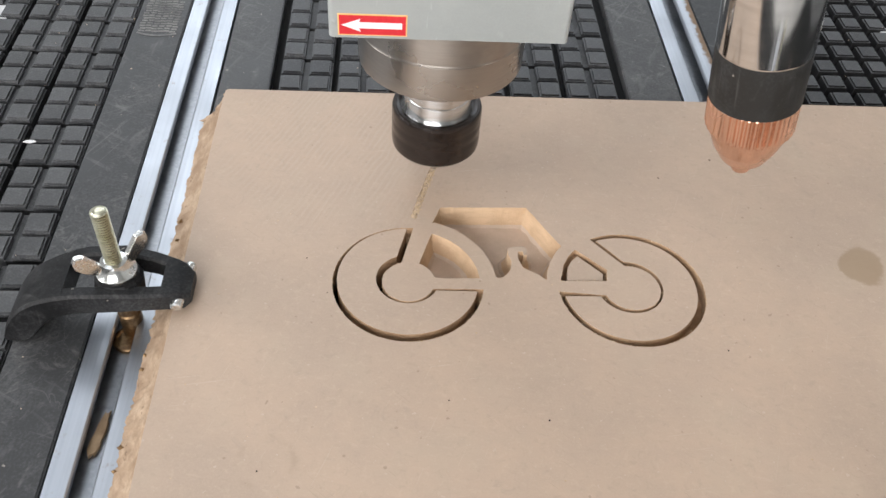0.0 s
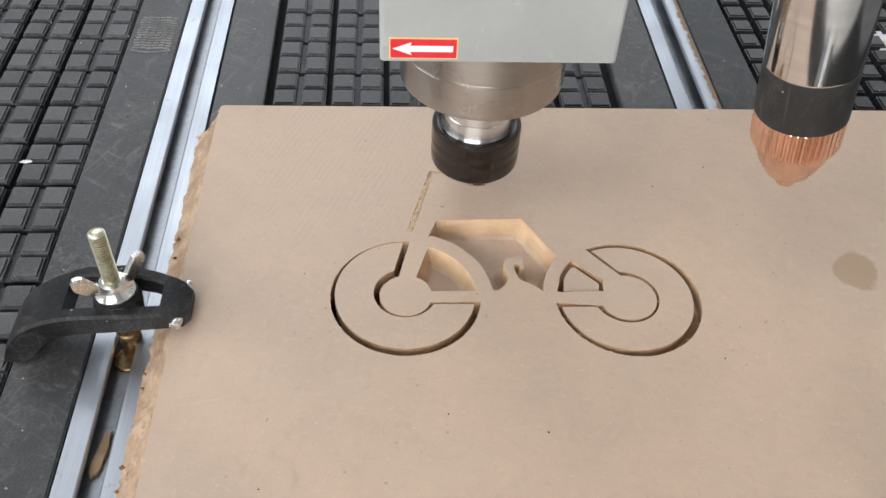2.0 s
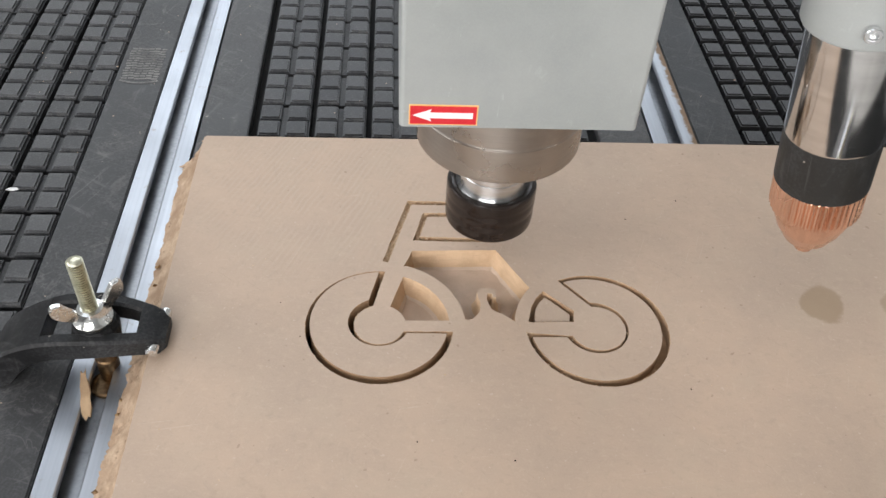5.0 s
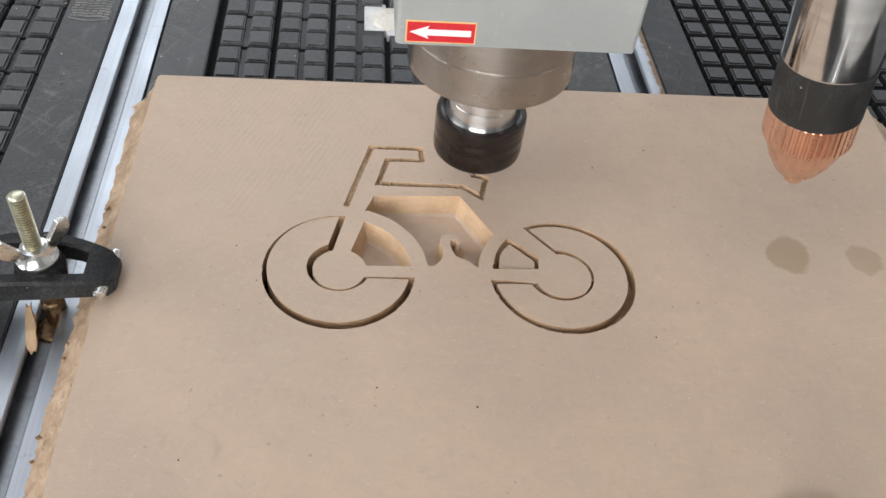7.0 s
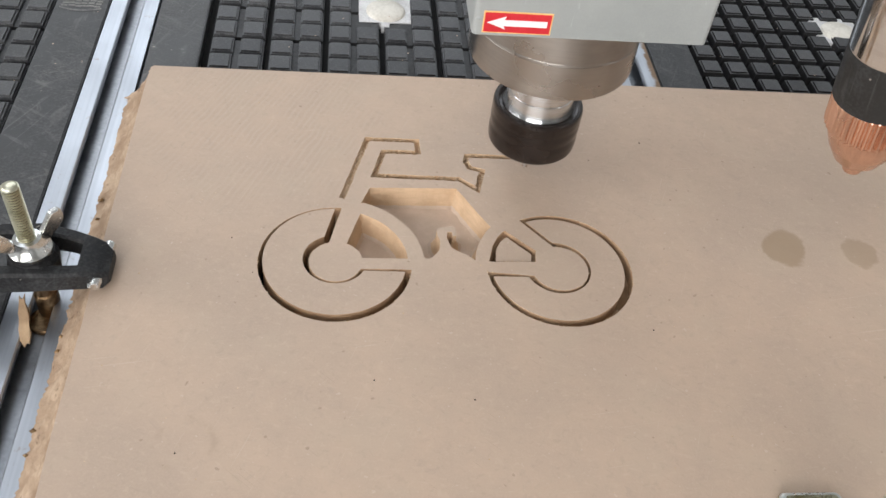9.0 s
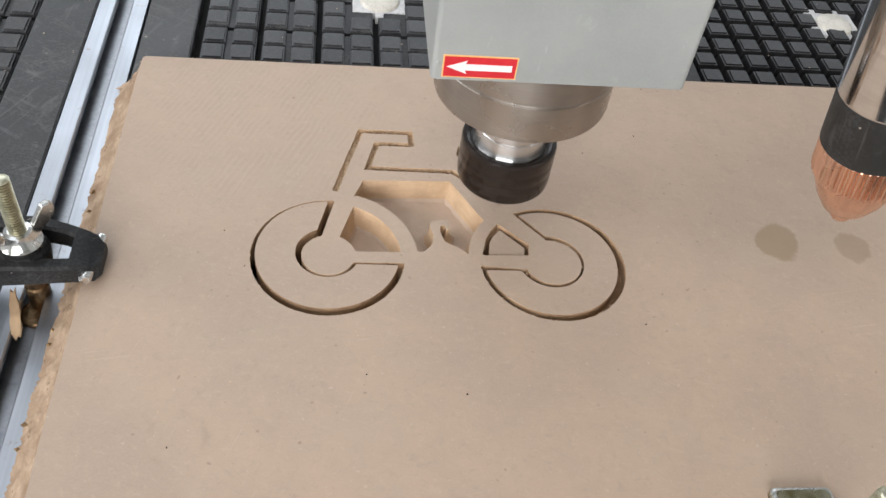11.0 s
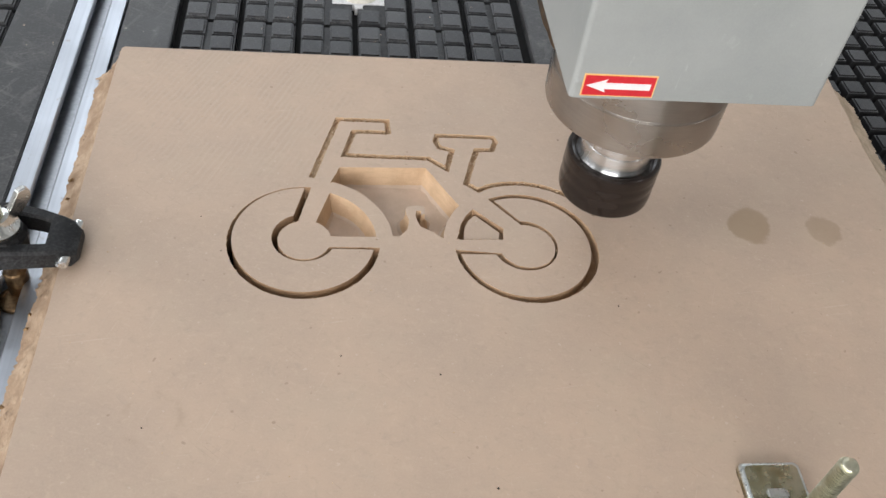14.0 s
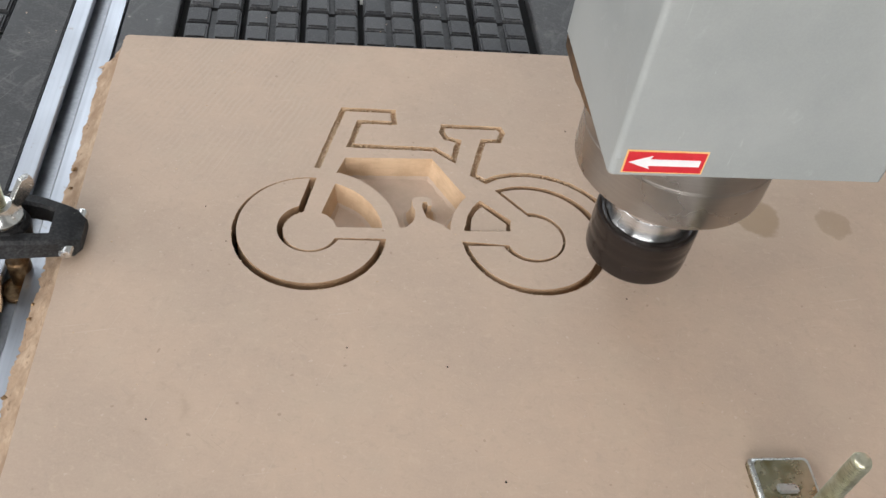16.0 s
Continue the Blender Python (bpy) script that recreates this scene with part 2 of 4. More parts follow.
BRIGHT = brushed("bright_steel", (0.80, 0.805, 0.81), (40, 40, 2400), (0.20, 0.30), 0.03, 0.8, 0.8)
CHROME = brushed("chrome", (0.82, 0.81, 0.80), (20, 20, 300), (0.09, 0.14), 0.01)
COPPER = brushed("copper", (0.90, 0.58, 0.44), (300, 300, 60), (0.20, 0.34))
NUT = worn("oiled_nut", (0.020, 0.015, 0.013), (0.034, 0.025, 0.021), 12, 60, (0.16, 0.24), 0.35, 0.0)
BAND = rubber("black_insulator", (0.014, 0.0135, 0.0125), False, 0.42)
PLASTIC = rubber("black_plastic", (0.006, 0.006, 0.0065), False, 0.5)
ZINC = worn("yellow_zinc", (0.52, 0.50, 0.36), (0.76, 0.74, 0.60), 90, 500, (0.28, 0.42), 1.0, 0.06)
# dark tone of the thread roots: shade between crests, put into the colour
ROOT_SHADE = worn("thread_root_shade", (0.030, 0.026, 0.016), (0.075, 0.065, 0.04), 90, 500, (0.6, 0.8), 0.0, 0.06)
ZINC_DULL = worn("dull_zinc", (0.25, 0.22, 0.10), (0.54, 0.52, 0.39), 38, 160, (0.20, 0.32), 1.0, 0.04)
# plate's rim: glint of the bevel put into the colour; also the pale tab
ZINC_EDGE = worn("pale_zinc_glint", (0.52, 0.53, 0.50), (0.72, 0.74, 0.73), 120, 600, (0.22, 0.36), 1.0, 0.05)
NICKEL = worn("nickel", (0.66, 0.66, 0.64), (0.82, 0.82, 0.80), 60, 600, (0.14, 0.30), 1.0, 0.05)
BRASS = worn("tarnished_brass", (0.16, 0.10, 0.055), (0.36, 0.24, 0.13), 120, 500, (0.3, 0.5), 1.0, 0.1)
WHITE = worn("white_plastic", (0.60, 0.60, 0.60), (0.80, 0.80, 0.80), 90, 700, (0.6, 0.8), 0.0, 0.4)
CREAM = worn("cream_plastic", (0.60, 0.57, 0.50), (0.76, 0.73, 0.66), 60, 500, (0.35, 0.5), 0.0, 0.1)
RED = worn("sticker_red", (0.58, 0.020, 0.030), (0.66, 0.030, 0.042), 60, 500, (0.32, 0.42), 0.0, 0.02)
YELLOW = worn("sticker_yellow", (0.84, 0.47, 0.16), (0.90, 0.56, 0.24), 60, 500, (0.32, 0.42), 0.0, 0.02)
PRINT_WHITE = worn("sticker_white", (0.84, 0.82, 0.82), (0.9, 0.88, 0.88), 60, 500, (0.32, 0.42), 0.0, 0.02)
SAWDUST = worn("sawdust", (0.46, 0.33, 0.20), (0.66, 0.51, 0.36), 300, 2000, (0.85, 0.95), 0.0, 0.5)
WALLPAINT = worn("hall_wall", (0.52, 0.53, 0.53), (0.60, 0.60, 0.59), 0.7, 9, (0.7, 0.85), 0.0, 0.1)
CONCRETE = worn("concrete", (0.34, 0.335, 0.32), (0.46, 0.45, 0.43), 1.2, 30, (0.6, 0.8), 0.0, 0.2)
BED = worn("bed_steel", (0.10, 0.10, 0.10), (0.15, 0.15, 0.15), 5, 200, (0.5, 0.7), 0.3, 0.1)

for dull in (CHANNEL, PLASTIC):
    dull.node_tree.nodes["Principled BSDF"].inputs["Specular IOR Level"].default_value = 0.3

# ---------- mesh helpers ----------


def part(name, bm, material, parent=None, label=""):
    """Link a bmesh as one mesh object, under a thing or a part if one is given."""
    me = bpy.data.meshes.new(name)
    bm.to_mesh(me)
    bm.free()
    for m in material if isinstance(material, (list, tuple)) else (material,):
        me.materials.append(m)
    ob = new(name, me)
    ob.parent = parent
    if label:
        tagged(ob, label)
    return ob


def box(a, b, bevel=0.0, segments=2):
    bm = bmesh.new()
    bmesh.ops.create_cube(bm, size=1)
    for v in bm.verts:
        v.co = [a[i] if v.co[i] < 0 else b[i] for i in range(3)]
    if bevel:
        bmesh.ops.bevel(bm, geom=bm.edges[:], offset=bevel, segments=segments, affect="EDGES")
    return bm


def lathe(profile, segments=72, smooth=True):
    """A turned solid from (radius, z) pairs, bottom to top; ends are closed."""
    bm = bmesh.new()
    rings = []
    if smooth:  # support loops keep long walls straight in the shading
        close = [profile[0]]
        for (r0, z0), (r1, z1) in zip(profile, profile[1:]):
            d = math.hypot(r1 - r0, z1 - z0)
            if d > 0.004:
                close += [(r0 + (r1 - r0) * u, z0 + (z1 - z0) * u) for u in (0.0005 / d, 1 - 0.0005 / d)]
            close.append((r1, z1))
        profile = close
    for r, z in profile:
        rings.append([bm.verts.new((r * math.cos(k * math.tau / segments), r * math.sin(k * math.tau / segments), z)) for k in range(segments)])
    for a, b in zip(rings, rings[1:]):
        for k in range(segments):
            f = bm.faces.new((a[k], a[(k + 1) % segments], b[(k + 1) % segments], b[k]))
            f.smooth = smooth
    bm.faces.new(rings[0][::-1])
    bm.faces.new(rings[-1])
    bm.normal_update()
    for e in bm.edges:
        if len(e.link_faces) == 2 and e.calc_face_angle(0) > radians(28):
            e.smooth = False
    return bm


def prism(loop, z0, z1, bevel=0.0):
    """An upright solid over a flat outline given anticlockwise."""
    bm = bmesh.new()
    low = [bm.verts.new((x, y, z0)) for x, y in loop]
    top = [bm.verts.new((x, y, z1)) for x, y in loop]
    n = len(loop)
    bm.faces.new(low[::-1])
    cap = bm.faces.new(top)
    for k in range(n):
        bm.faces.new((low[k], low[(k + 1) % n], top[(k + 1) % n], top[k]))
    if bevel:
        bmesh.ops.bevel(bm, geom=list(cap.edges), offset=bevel, segments=2, affect="EDGES")
    bm.normal_update()
    return bm


def inside(p, loop):
    hit, n = False, len(loop)
    for k in range(n):
        (x0, y0), (x1, y1) = loop[k], loop[(k + 1) % n]
        if (y0 > p[1]) != (y1 > p[1]) and p[0] < (x1 - x0) * (p[1] - y0) / (y1 - y0) + x0:
            hit = not hit
    return hit


def sheet(bm, outer, holes, z_top, z_low, face=0, wall=1, bottom=None, outer_wall=True):
    """A flat sheet with holes: top, walls of the holes and, if bottom is a slot, the floors of the holes."""
    loops = [outer, *holes]
    pts, edges = [], []
    for lp in loops:
        base = len(pts)
        pts += [Vector(p) for p in lp]
        edges += [(base + k, base + (k + 1) % len(lp)) for k in range(len(lp))]
    out, _, tris, *_ = geometry.delaunay_2d_cdt(pts, edges, [], 0, 1e-7)
    top = [bm.verts.new((p.x, p.y, z_top)) for p in out]
    low = {}
    for t in tris:
        c = sum((out[k] for k in t), Vector((0, 0))) / len(t)
        if not inside(c, outer):
            continue
        in_hole = any(inside(c, h) for h in holes)
        if in_hole and bottom is None:
            continue
        if in_hole:
            for k in t:
                if k not in low:
                    low[k] = bm.verts.new((out[k].x, out[k].y, z_low))
            f = bm.faces.new([low[k] for k in t])
            f.material_index = bottom
        else:
            f = bm.faces.new([top[k] for k in t])
            f.material_index = face
    for i, lp in enumerate(loops if outer_wall else holes):
        slot = wall if isinstance(wall, int) else wall[i]
        a = [bm.verts.new((x, y, z_top)) for x, y in lp]
        b = [bm.verts.new((x, y, z_low)) for x, y in lp]
        for k in range(len(lp)):
            j = (k + 1) % len(lp)
            bm.faces.new((a[k], b[k], b[j], a[j])).material_index = slot


def arc(cx, cy, r, a0, a1, step=4.0):
    n = max(2, int(abs(a1 - a0) / step) + 1)
    return [(cx + r * math.cos(radians(a0 + (a1 - a0) * k / n)), cy + r * math.sin(radians(a0 + (a1 - a0) * k / n))) for k in range(n + 1)]


def fine(points, step):
    """The polyline with points added so that none are further apart than step."""
    out = [points[0]]
    for (x0, y0), (x1, y1) in zip(points, points[1:]):
        n = max(1, int(math.ceil(math.hypot(x1 - x0, y1 - y0) / step)))
        out += [(x0 + (x1 - x0) * k / n, y0 + (y1 - y0) * k / n) for k in range(1, n + 1)]
    return out


def sides(points, half):
    """Left and right edges of a band along a polyline, mitred at its corners."""
    left, right = [], []
    for k, (x, y) in enumerate(points):
        a = Vector(points[max(k - 1, 0)])
        b = Vector(points[min(k + 1, len(points) - 1)])
        p = Vector((x, y))
        d0 = (p - a).normalized() if k else (b - p).normalized()
        d1 = (b - p).normalized() if k < len(points) - 1 else d0
        n = (Vector((-d0.y, d0.x)) + Vector((-d1.y, d1.x))).normalized()
        w = half / max(0.55, n.dot(Vector((-d0.y, d0.x))))
        left.append((x + n.x * w, y + n.y * w))
        right.append((x - n.x * w, y - n.y * w))
    return left, right

# ---------- hall and machine bed ----------
x0, x1, y0, y1, z0, z1 = HALL
tagged(part("floor", box((x0 - 0.2, y0 - 0.2, z0 - 0.1), (x1 + 0.2, y1 + 0.2, z0)), CONCRETE), "grey worn concrete workshop floor", "floor", kind="structure")
tagged(part("wall_east", box((x1, y0, z0), (x1 + 0.2, y1, z1)), WALLPAINT), "pale grey painted workshop wall", "wall", kind="structure")


def wall_with_opening(name, axis, at, lo, hi, a, b, c, d):
    """A wall across x or y at one place, with an opening from a to b and c to d high."""
    bm = bmesh.new()
    me = bpy.data.meshes.new("piece")
    for s0, s1, h0, h1 in ((lo, a, z0, z1), (b, hi, z0, z1), (a, b, z0, c), (a, b, d, z1)):
        lo_p, hi_p = ((s0, at - 0.2, h0), (s1, at, h1)) if axis == "x" else ((at - 0.2, s0, h0), (at, s1, h1))
        piece = box(lo_p, hi_p)
        piece.to_mesh(me)
        piece.free()
        bm.from_mesh(me)
    bpy.data.meshes.remove(me)
    tagged(part(name, bm, WALLPAINT), "pale grey painted workshop wall with an opening", "wall", kind="structure")


wall_with_opening("wall_south", "x", y0, x0 - 0.2, x1 + 0.2, -2.85, 0.85, 0.25, 2.8)
wall_with_opening("wall_north", "x", y1 + 0.2, x0 - 0.2, x1 + 0.2, -2.3, 3.1, 2.0, 3.2)
wall_with_opening("wall_west", "y", x0, y0, y1, -2.15, 0.95, 0.9, 2.6)
ceiling = bmesh.new()
sheet(ceiling, [(x0 - 0.2, y0 - 0.2), (x1 + 0.2, y0 - 0.2), (x1 + 0.2, y1 + 0.2), (x0 - 0.2, y1 + 0.2)],
      [[(-2.3, 2.3), (-0.3, 2.3), (-0.3, 4.4), (-2.3, 4.4)], [(-1.95, -2.6), (-0.65, -2.6), (-0.65, 2.0), (-1.95, 2.0)]], z1, z1 + 0.15, 0, 0)
tagged(part("ceiling", ceiling, WALLPAINT), "pale workshop ceiling with two long skylights", "ceiling", kind="structure")

TOP = -0.0189  # top of the rubber mats, under the sheet
PITCH = 0.0405
tagged(part("machine_bed", box((-0.62, -0.46, -0.16), (1.05, 0.95, TOP - 0.0125), 0.004), BED), "dark steel bed of the cutting machine", "machine bed", kind="structure")
tagged(part("machine_base", box((-0.56, -0.40, z0), (0.99, 0.88, -0.16), 0.004), BED), "dark steel base under the machine bed", "machine base", kind="structure")

VENTS = [(0.1499, 0.1136), (0.5145, 0.1160), (-0.199, 0.108)]


def pad_mesh(sx, sy, material, flank):
    bm = box((-sx / 2, -sy / 2, -0.0033), (sx / 2, sy / 2, 0.0052))
    for v in bm.verts:
        if v.co.z > 0.003:
            v.co.x -= math.copysign(0.0007, v.co.x)
            v.co.y -= math.copysign(0.0007, v.co.y)
    up = [e for e in bm.edges if all(v.co.z > 0.003 for v in e.verts)]
    bmesh.ops.bevel(bm, geom=up, offset=0.0012, segments=2, affect="EDGES")
    me = bpy.data.meshes.new("pad")
    bm.to_mesh(me)
    bm.free()
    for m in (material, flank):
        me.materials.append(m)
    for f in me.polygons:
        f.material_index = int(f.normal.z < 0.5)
    return me


# small pads get near-black flanks, shaded by colour; the others keep one tone
SMALL_PAD_MESH = pad_mesh(0.0160, 0.0162, PAD, FLANK_SHADE)
PAD_MESH, DUSTY_PAD_MESH = pad_mesh(0.0162, 0.0180, PAD, PAD), pad_mesh(0.0166, 0.0180, PAD_DUSTY, PAD)


def rubber_mat(span, strips, first, groups, rows, label, pad=PAD_MESH, strip=STRIP, paired=True):
    """A ribbed mat: base, plain strips, and pads in groups of two by two from x = first, in the rows given."""
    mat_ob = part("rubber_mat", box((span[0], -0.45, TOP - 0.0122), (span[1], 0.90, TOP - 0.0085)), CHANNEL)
    tagged(mat_ob, label, "rubber mat", group="mats of the bed")
    for a, b in strips:
        part("plain_strip", box((a, -0.45, TOP - 0.0090), (b, 0.90, TOP), 0.0008), strip, mat_ob, "smooth scratched black rubber strip")
    for g in range(groups):
        for r in range(*rows):
            for i in (0, 1):
                for j in (0, 1):
                    x = first + PITCH * (g + (0.260 + 0.484 * i if paired else 0.25 + 0.5 * i)) + 0.0005
                    y = 0.0255 + PITCH * (r + (0.275 + 0.47 * j if paired else 0.25 + 0.5 * j))
                    if any(abs(x - vx) < 0.0190 and abs(y - vy) < 0.0180 for vx, vy in VENTS):
                        continue
                    ob = new("pad", pad)
                    ob.parent = mat_ob
                    ob.location = (x + random.uniform(-2, 2) * 1e-4, y + random.uniform(-2, 2) * 1e-4, TOP - 0.0052 + random.uniform(-3, 1) * 1e-4)
                    ob.rotation_euler = (0, 0, random.choice((0, math.pi)) + random.uniform(-0.01, 0.01))
    if not paired:
        return mat_ob
    # a low web under each two-by-two group, darkened as if shaded by its pads
    web = bmesh.new()
    me = bpy.data.meshes.new("piece")
    for g in range(groups):
        for r in range(*rows):
            cx, cy = first + PITCH * (g + 0.5) + 0.0008, 0.0255 + PITCH * (r + 0.51)
            b = box((cx - 0.0182, cy - 0.0183, TOP - 0.0090), (cx + 0.0182, cy + 0.0183, TOP - 0.0034))
            b.to_mesh(me)
            b.free()
            web.from_mesh(me)
    bpy.data.meshes.remove(me)
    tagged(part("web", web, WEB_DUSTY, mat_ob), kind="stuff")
    return mat_ob


rubber_mat((-0.30, -0.0478), [(-0.0843, -0.0478)], -0.0852 - 4 * PITCH, 4, (-8, 6), "black ribbed rubber mat with dust and scratches", DUSTY_PAD_MESH)
rubber_mat((-0.0124, 0.3110), [(-0.0124, 0.0218), (0.2738, 0.3110)], 0.0247, 6, (-1, 6), "black ribbed rubber mat partly under the sheet", strip=STRIP_GREY)
rubber_mat((0.3456, 0.70), [(0.3456, 0.3795)], 0.3802, 6, (-5, 6), "black ribbed rubber mat with pale dusty pads", pad=SMALL_PAD_MESH, strip=STRIP_CLEAN, paired=False)


def rail(x, dirt):
    """An aluminium extrusion with a slot for sliding bolts; x is the middle of the slot."""
    whole = new("slotted_rail")
    whole.location = (x, 0.1, TOP - 0.0109)
    for name, prof in (("base", [(-0.0172, -0.0115), (0.0152, -0.0115), (0.0152, -0.0100), (-0.0172, -0.0100)]),
                       ("lip", [(-0.0172, -0.0100), (-0.0118, -0.0100), (-0.0118, -0.0042), (-0.0066, -0.0040), (-0.0060, -0.0034), (-0.0060, -0.0009), (-0.0068, 0.0), (-0.0100, 0.0002), (-0.0172, 0.0)]),
                       ("lip", [(0.0106, -0.0100), (0.0152, -0.0100), (0.0152, 0.0), (0.0088, 0.0002), (0.0056, 0.0), (0.0048, -0.0009), (0.0048, -0.0034), (0.0054, -0.0040), (0.0106, -0.0042)])):
        ob = rail_piece(name, x, prof, dirt)
        ob.parent = whole
        ob.matrix_parent_inverse = Matrix.Translation((-x, -0.1, 0.0109 - TOP))
    return tagged(whole, "bright aluminium slotted rail" + (" with brown dust along its edge" if dirt else " running past the sheet's torn edge"), "rail", group="rails of the bed")


def rail_piece(name, x, prof, dirt):
    bm = bmesh.new()
    ends = []
    for y in (-0.45, 0.90):
        ends.append([bm.verts.new((x + px, y, TOP + 0.0006 + pz)) for px, pz in prof])
    for k in range(len(prof)):
        j = (k + 1) % len(prof)
        bm.faces.new((ends[0][k], ends[0][j], ends[1][j], ends[1][k]))
    bm.faces.new(ends[0])
    bm.faces.new(ends[1][::-1])
    bmesh.ops.recalc_face_normals(bm, faces=bm.faces[:])
    return part(name, bm, RAIL_FLOOR if name == "base" else RAIL_DIRTY if dirt else RAIL)


rail(-0.0290, False)
rail(0.3292, True)

tread = bmesh.new()
me = bpy.data.meshes.new("piece")
for k in range(13):
    for i in range(6):
        w = 0.0039 if k else 0.0042
        cx = -0.0800 + 0.0046 * i + 0.0006 * math.sin(k * 1.7 + i)
        cy = 0.0925 + 0.0034 * k + 0.0005 * math.sin(i * 2.1)
        b = box((cx, cy, TOP - 0.0002), (cx + w, cy + 0.0017, TOP + 0.00025))
        b.to_mesh(me)
        b.free()
        tread.from_mesh(me)
border = [(-0.0806 + 0.0285 * u / 20, 0.0925 - 0.0052 * math.sin(math.pi * (0.12 + 0.76 * u / 20))) for u in range(21)]
upper, lower = sides(border, 0.0010)
strip = [[tread.verts.new((px, py, TOP + 0.0003)) for px, py in lp] for lp in (upper, lower)]
for k in range(20):
    tread.faces.new((strip[0][k], strip[1][k], strip[1][k + 1], strip[0][k + 1]))
bpy.data.meshes.remove(me)
tagged(part("tread_print", tread, worn("dust_print", (0.10, 0.098, 0.095), (0.24, 0.235, 0.225), 60, 600, (0.6, 0.8))), "grey dusty tread print on the rubber strip", "dirt mark", kind="stuff")

for vx, vy in VENTS:
    # a white tray with a tongue towards the front, and a domed plug standing in it
    tray_edge = [(-0.0196, -0.0178), (-0.0030, -0.0180), (-0.0030, -0.0235), (0.0030, -0.0235), (0.0030, -0.0180), (0.0196, -0.0176), (0.0198, 0.0180), (0.0034, 0.0184), (0.0034, 0.0110), (-0.0034, 0.0112), (-0.0034, 0.0182), (-0.0197, 0.0184)]
    plug = new("vacuum_plug")
    plug.location = (vx, vy, TOP)
    tagged(plug, "white plastic vacuum plug in a square gap of the mat", "plug", group="plugs in the mats")
    part("tray", prism(tray_edge, -0.0088, -0.0026, 0.0006), WHITE, plug)
    dome = lathe([(0.0150, -0.0054), (0.0148, -0.0042), (0.0136, -0.0028), (0.0105, -0.0016), (0.0060, -0.0010), (0.0010, -0.0008)], 40)
    dome.transform(pose(0.0006, -0.0030, 0.0020))
    part("dome", dome, CREAM, plug, "cream domed cap")

# ---------- the sheet and its cuts ----------
FRONT, REAR = (0.1170, -0.1645), (0.2365, -0.1665)  # wheel centres
DEEP, SHALLOW = -0.0130, -0.0030
C1, C2 = FRONT, REAR
front_cut = arc(*C1, 0.0400, 86, 353) + arc(*C1, 0.0138, 339.7, 105.6)
rear_cut = arc(*C2, 0.0397, -175, 116.4) + arc(*C2, 0.0156, 94, -158.6)
stay_cut = [(0.1987, -0.1624), (0.2240, -0.1620), (0.2251, -0.1540), (0.2095, -0.1391), (0.2050, -0.1445), (0.2015, -0.1510)]
frame_cut = ([(0.1355, -0.1074), (0.1302, -0.1210)] + arc(*C1, 0.0470, 72, 5) + [(0.1656, -0.1612), (0.1680, -0.1602), (0.1710, -0.1570), (0.1724, -0.1545), (0.1732, -0.1490), (0.1720, -0.1440),
             (0.1717, -0.1398), (0.1737, -0.1376), (0.1808, -0.1372), (0.1824, -0.1392), (0.1822, -0.1438), (0.1803, -0.1443), (0.1800, -0.1412), (0.1776, -0.1412), (0.1770, -0.1462), (0.1790, -0.1530), (0.1840, -0.1562), (0.1880, -0.1588), (0.1912, -0.1620)] + arc(*C2, 0.0456, 174, 139)
             + [(0.1995, -0.1325), (0.1850, -0.1062)])
quarter_cut = arc(*C1, 0.0382, 4.5, 70) + arc(*C1, 0.0142, 66, 11)

TOOL_WAY = [(0.1198, -0.1167), (0.1343, -0.0648), (0.1640, -0.0650), (0.1644, -0.0757), (0.1439, -0.0758), (0.1381, -0.0970), (0.1871, -0.0980), (0.1974, -0.1066), (0.2018, -0.0902), (0.1944, -0.0878),
            (0.1926, -0.0825), (0.1938, -0.0770), (0.2278, -0.0774), (0.2290, -0.0815), (0.2261, -0.0890), (0.2165, -0.0892), (0.2077, -0.1186), (0.2143, -0.1238)] + arc(0.2370, -0.1664, 0.0490, 110, -60, 3)
# seconds and metres along the way that the cutter has gone
TOOL_GONE = [(0, 0.0458), (0.5, 0.0602), (1, 0.0733), (1.5, 0.0884), (2, 0.1008), (2.5, 0.1160), (3, 0.1279), (3.5, 0.1396), (3.7, 0.1449), (5.8, 0.1984), (6, 0.2031), (6.5, 0.2158), (7, 0.2253), (7.5, 0.2371), (8, 0.2500), (8.5, 0.2634), (11, 0.3257), (11.5, 0.3369), (12, 0.3500), (12.5, 0.3636), (13, 0.3771), (13.5, 0.3904), (14, 0.4036), (14.5, 0.4161), (15, 0.4289), (15.5, 0.4426), (16, 0.4564)]


def gone(t):
    return float(np.interp(t, [r[0] for r in TOOL_GONE], [r[1] for r in TOOL_GONE]))


def when(s):
    return float(np.interp(s, [r[1] for r in TOOL_GONE], [r[0] for r in TOOL_GONE]))


def along(s):
    for (ax, ay), (bx, by) in zip(TOOL_WAY, TOOL_WAY[1:]):
        d = math.hypot(bx - ax, by - ay)
        if s <= d:
            return ax + (bx - ax) * s / d, ay + (by - ay) * s / d
        s -= d
    return TOOL_WAY[-1]


END = gone(16) + 0.0014
way = [p for p in fine(TOOL_WAY, 0.0014)]
run = [0.0]
for a, b in zip(way, way[1:]):
    run.append(run[-1] + math.hypot(b[0] - a[0], b[1] - a[1]))
way = [p for p, s in zip(way, run) if s <= END]
run = run[:len(way)]
left, right = sides(way, 0.0017)


def frayed(points, amount, seed):
    return [(x + amount * noise.noise(Vector((x * 900, y * 900, seed))), y + amount * noise.noise(Vector((x * 900, y * 900, seed + 9)))) for x, y in points]


left, right = frayed(left, 0.00058, 1), frayed(right, 0.00058, 2)
groove = left + right[::-1]


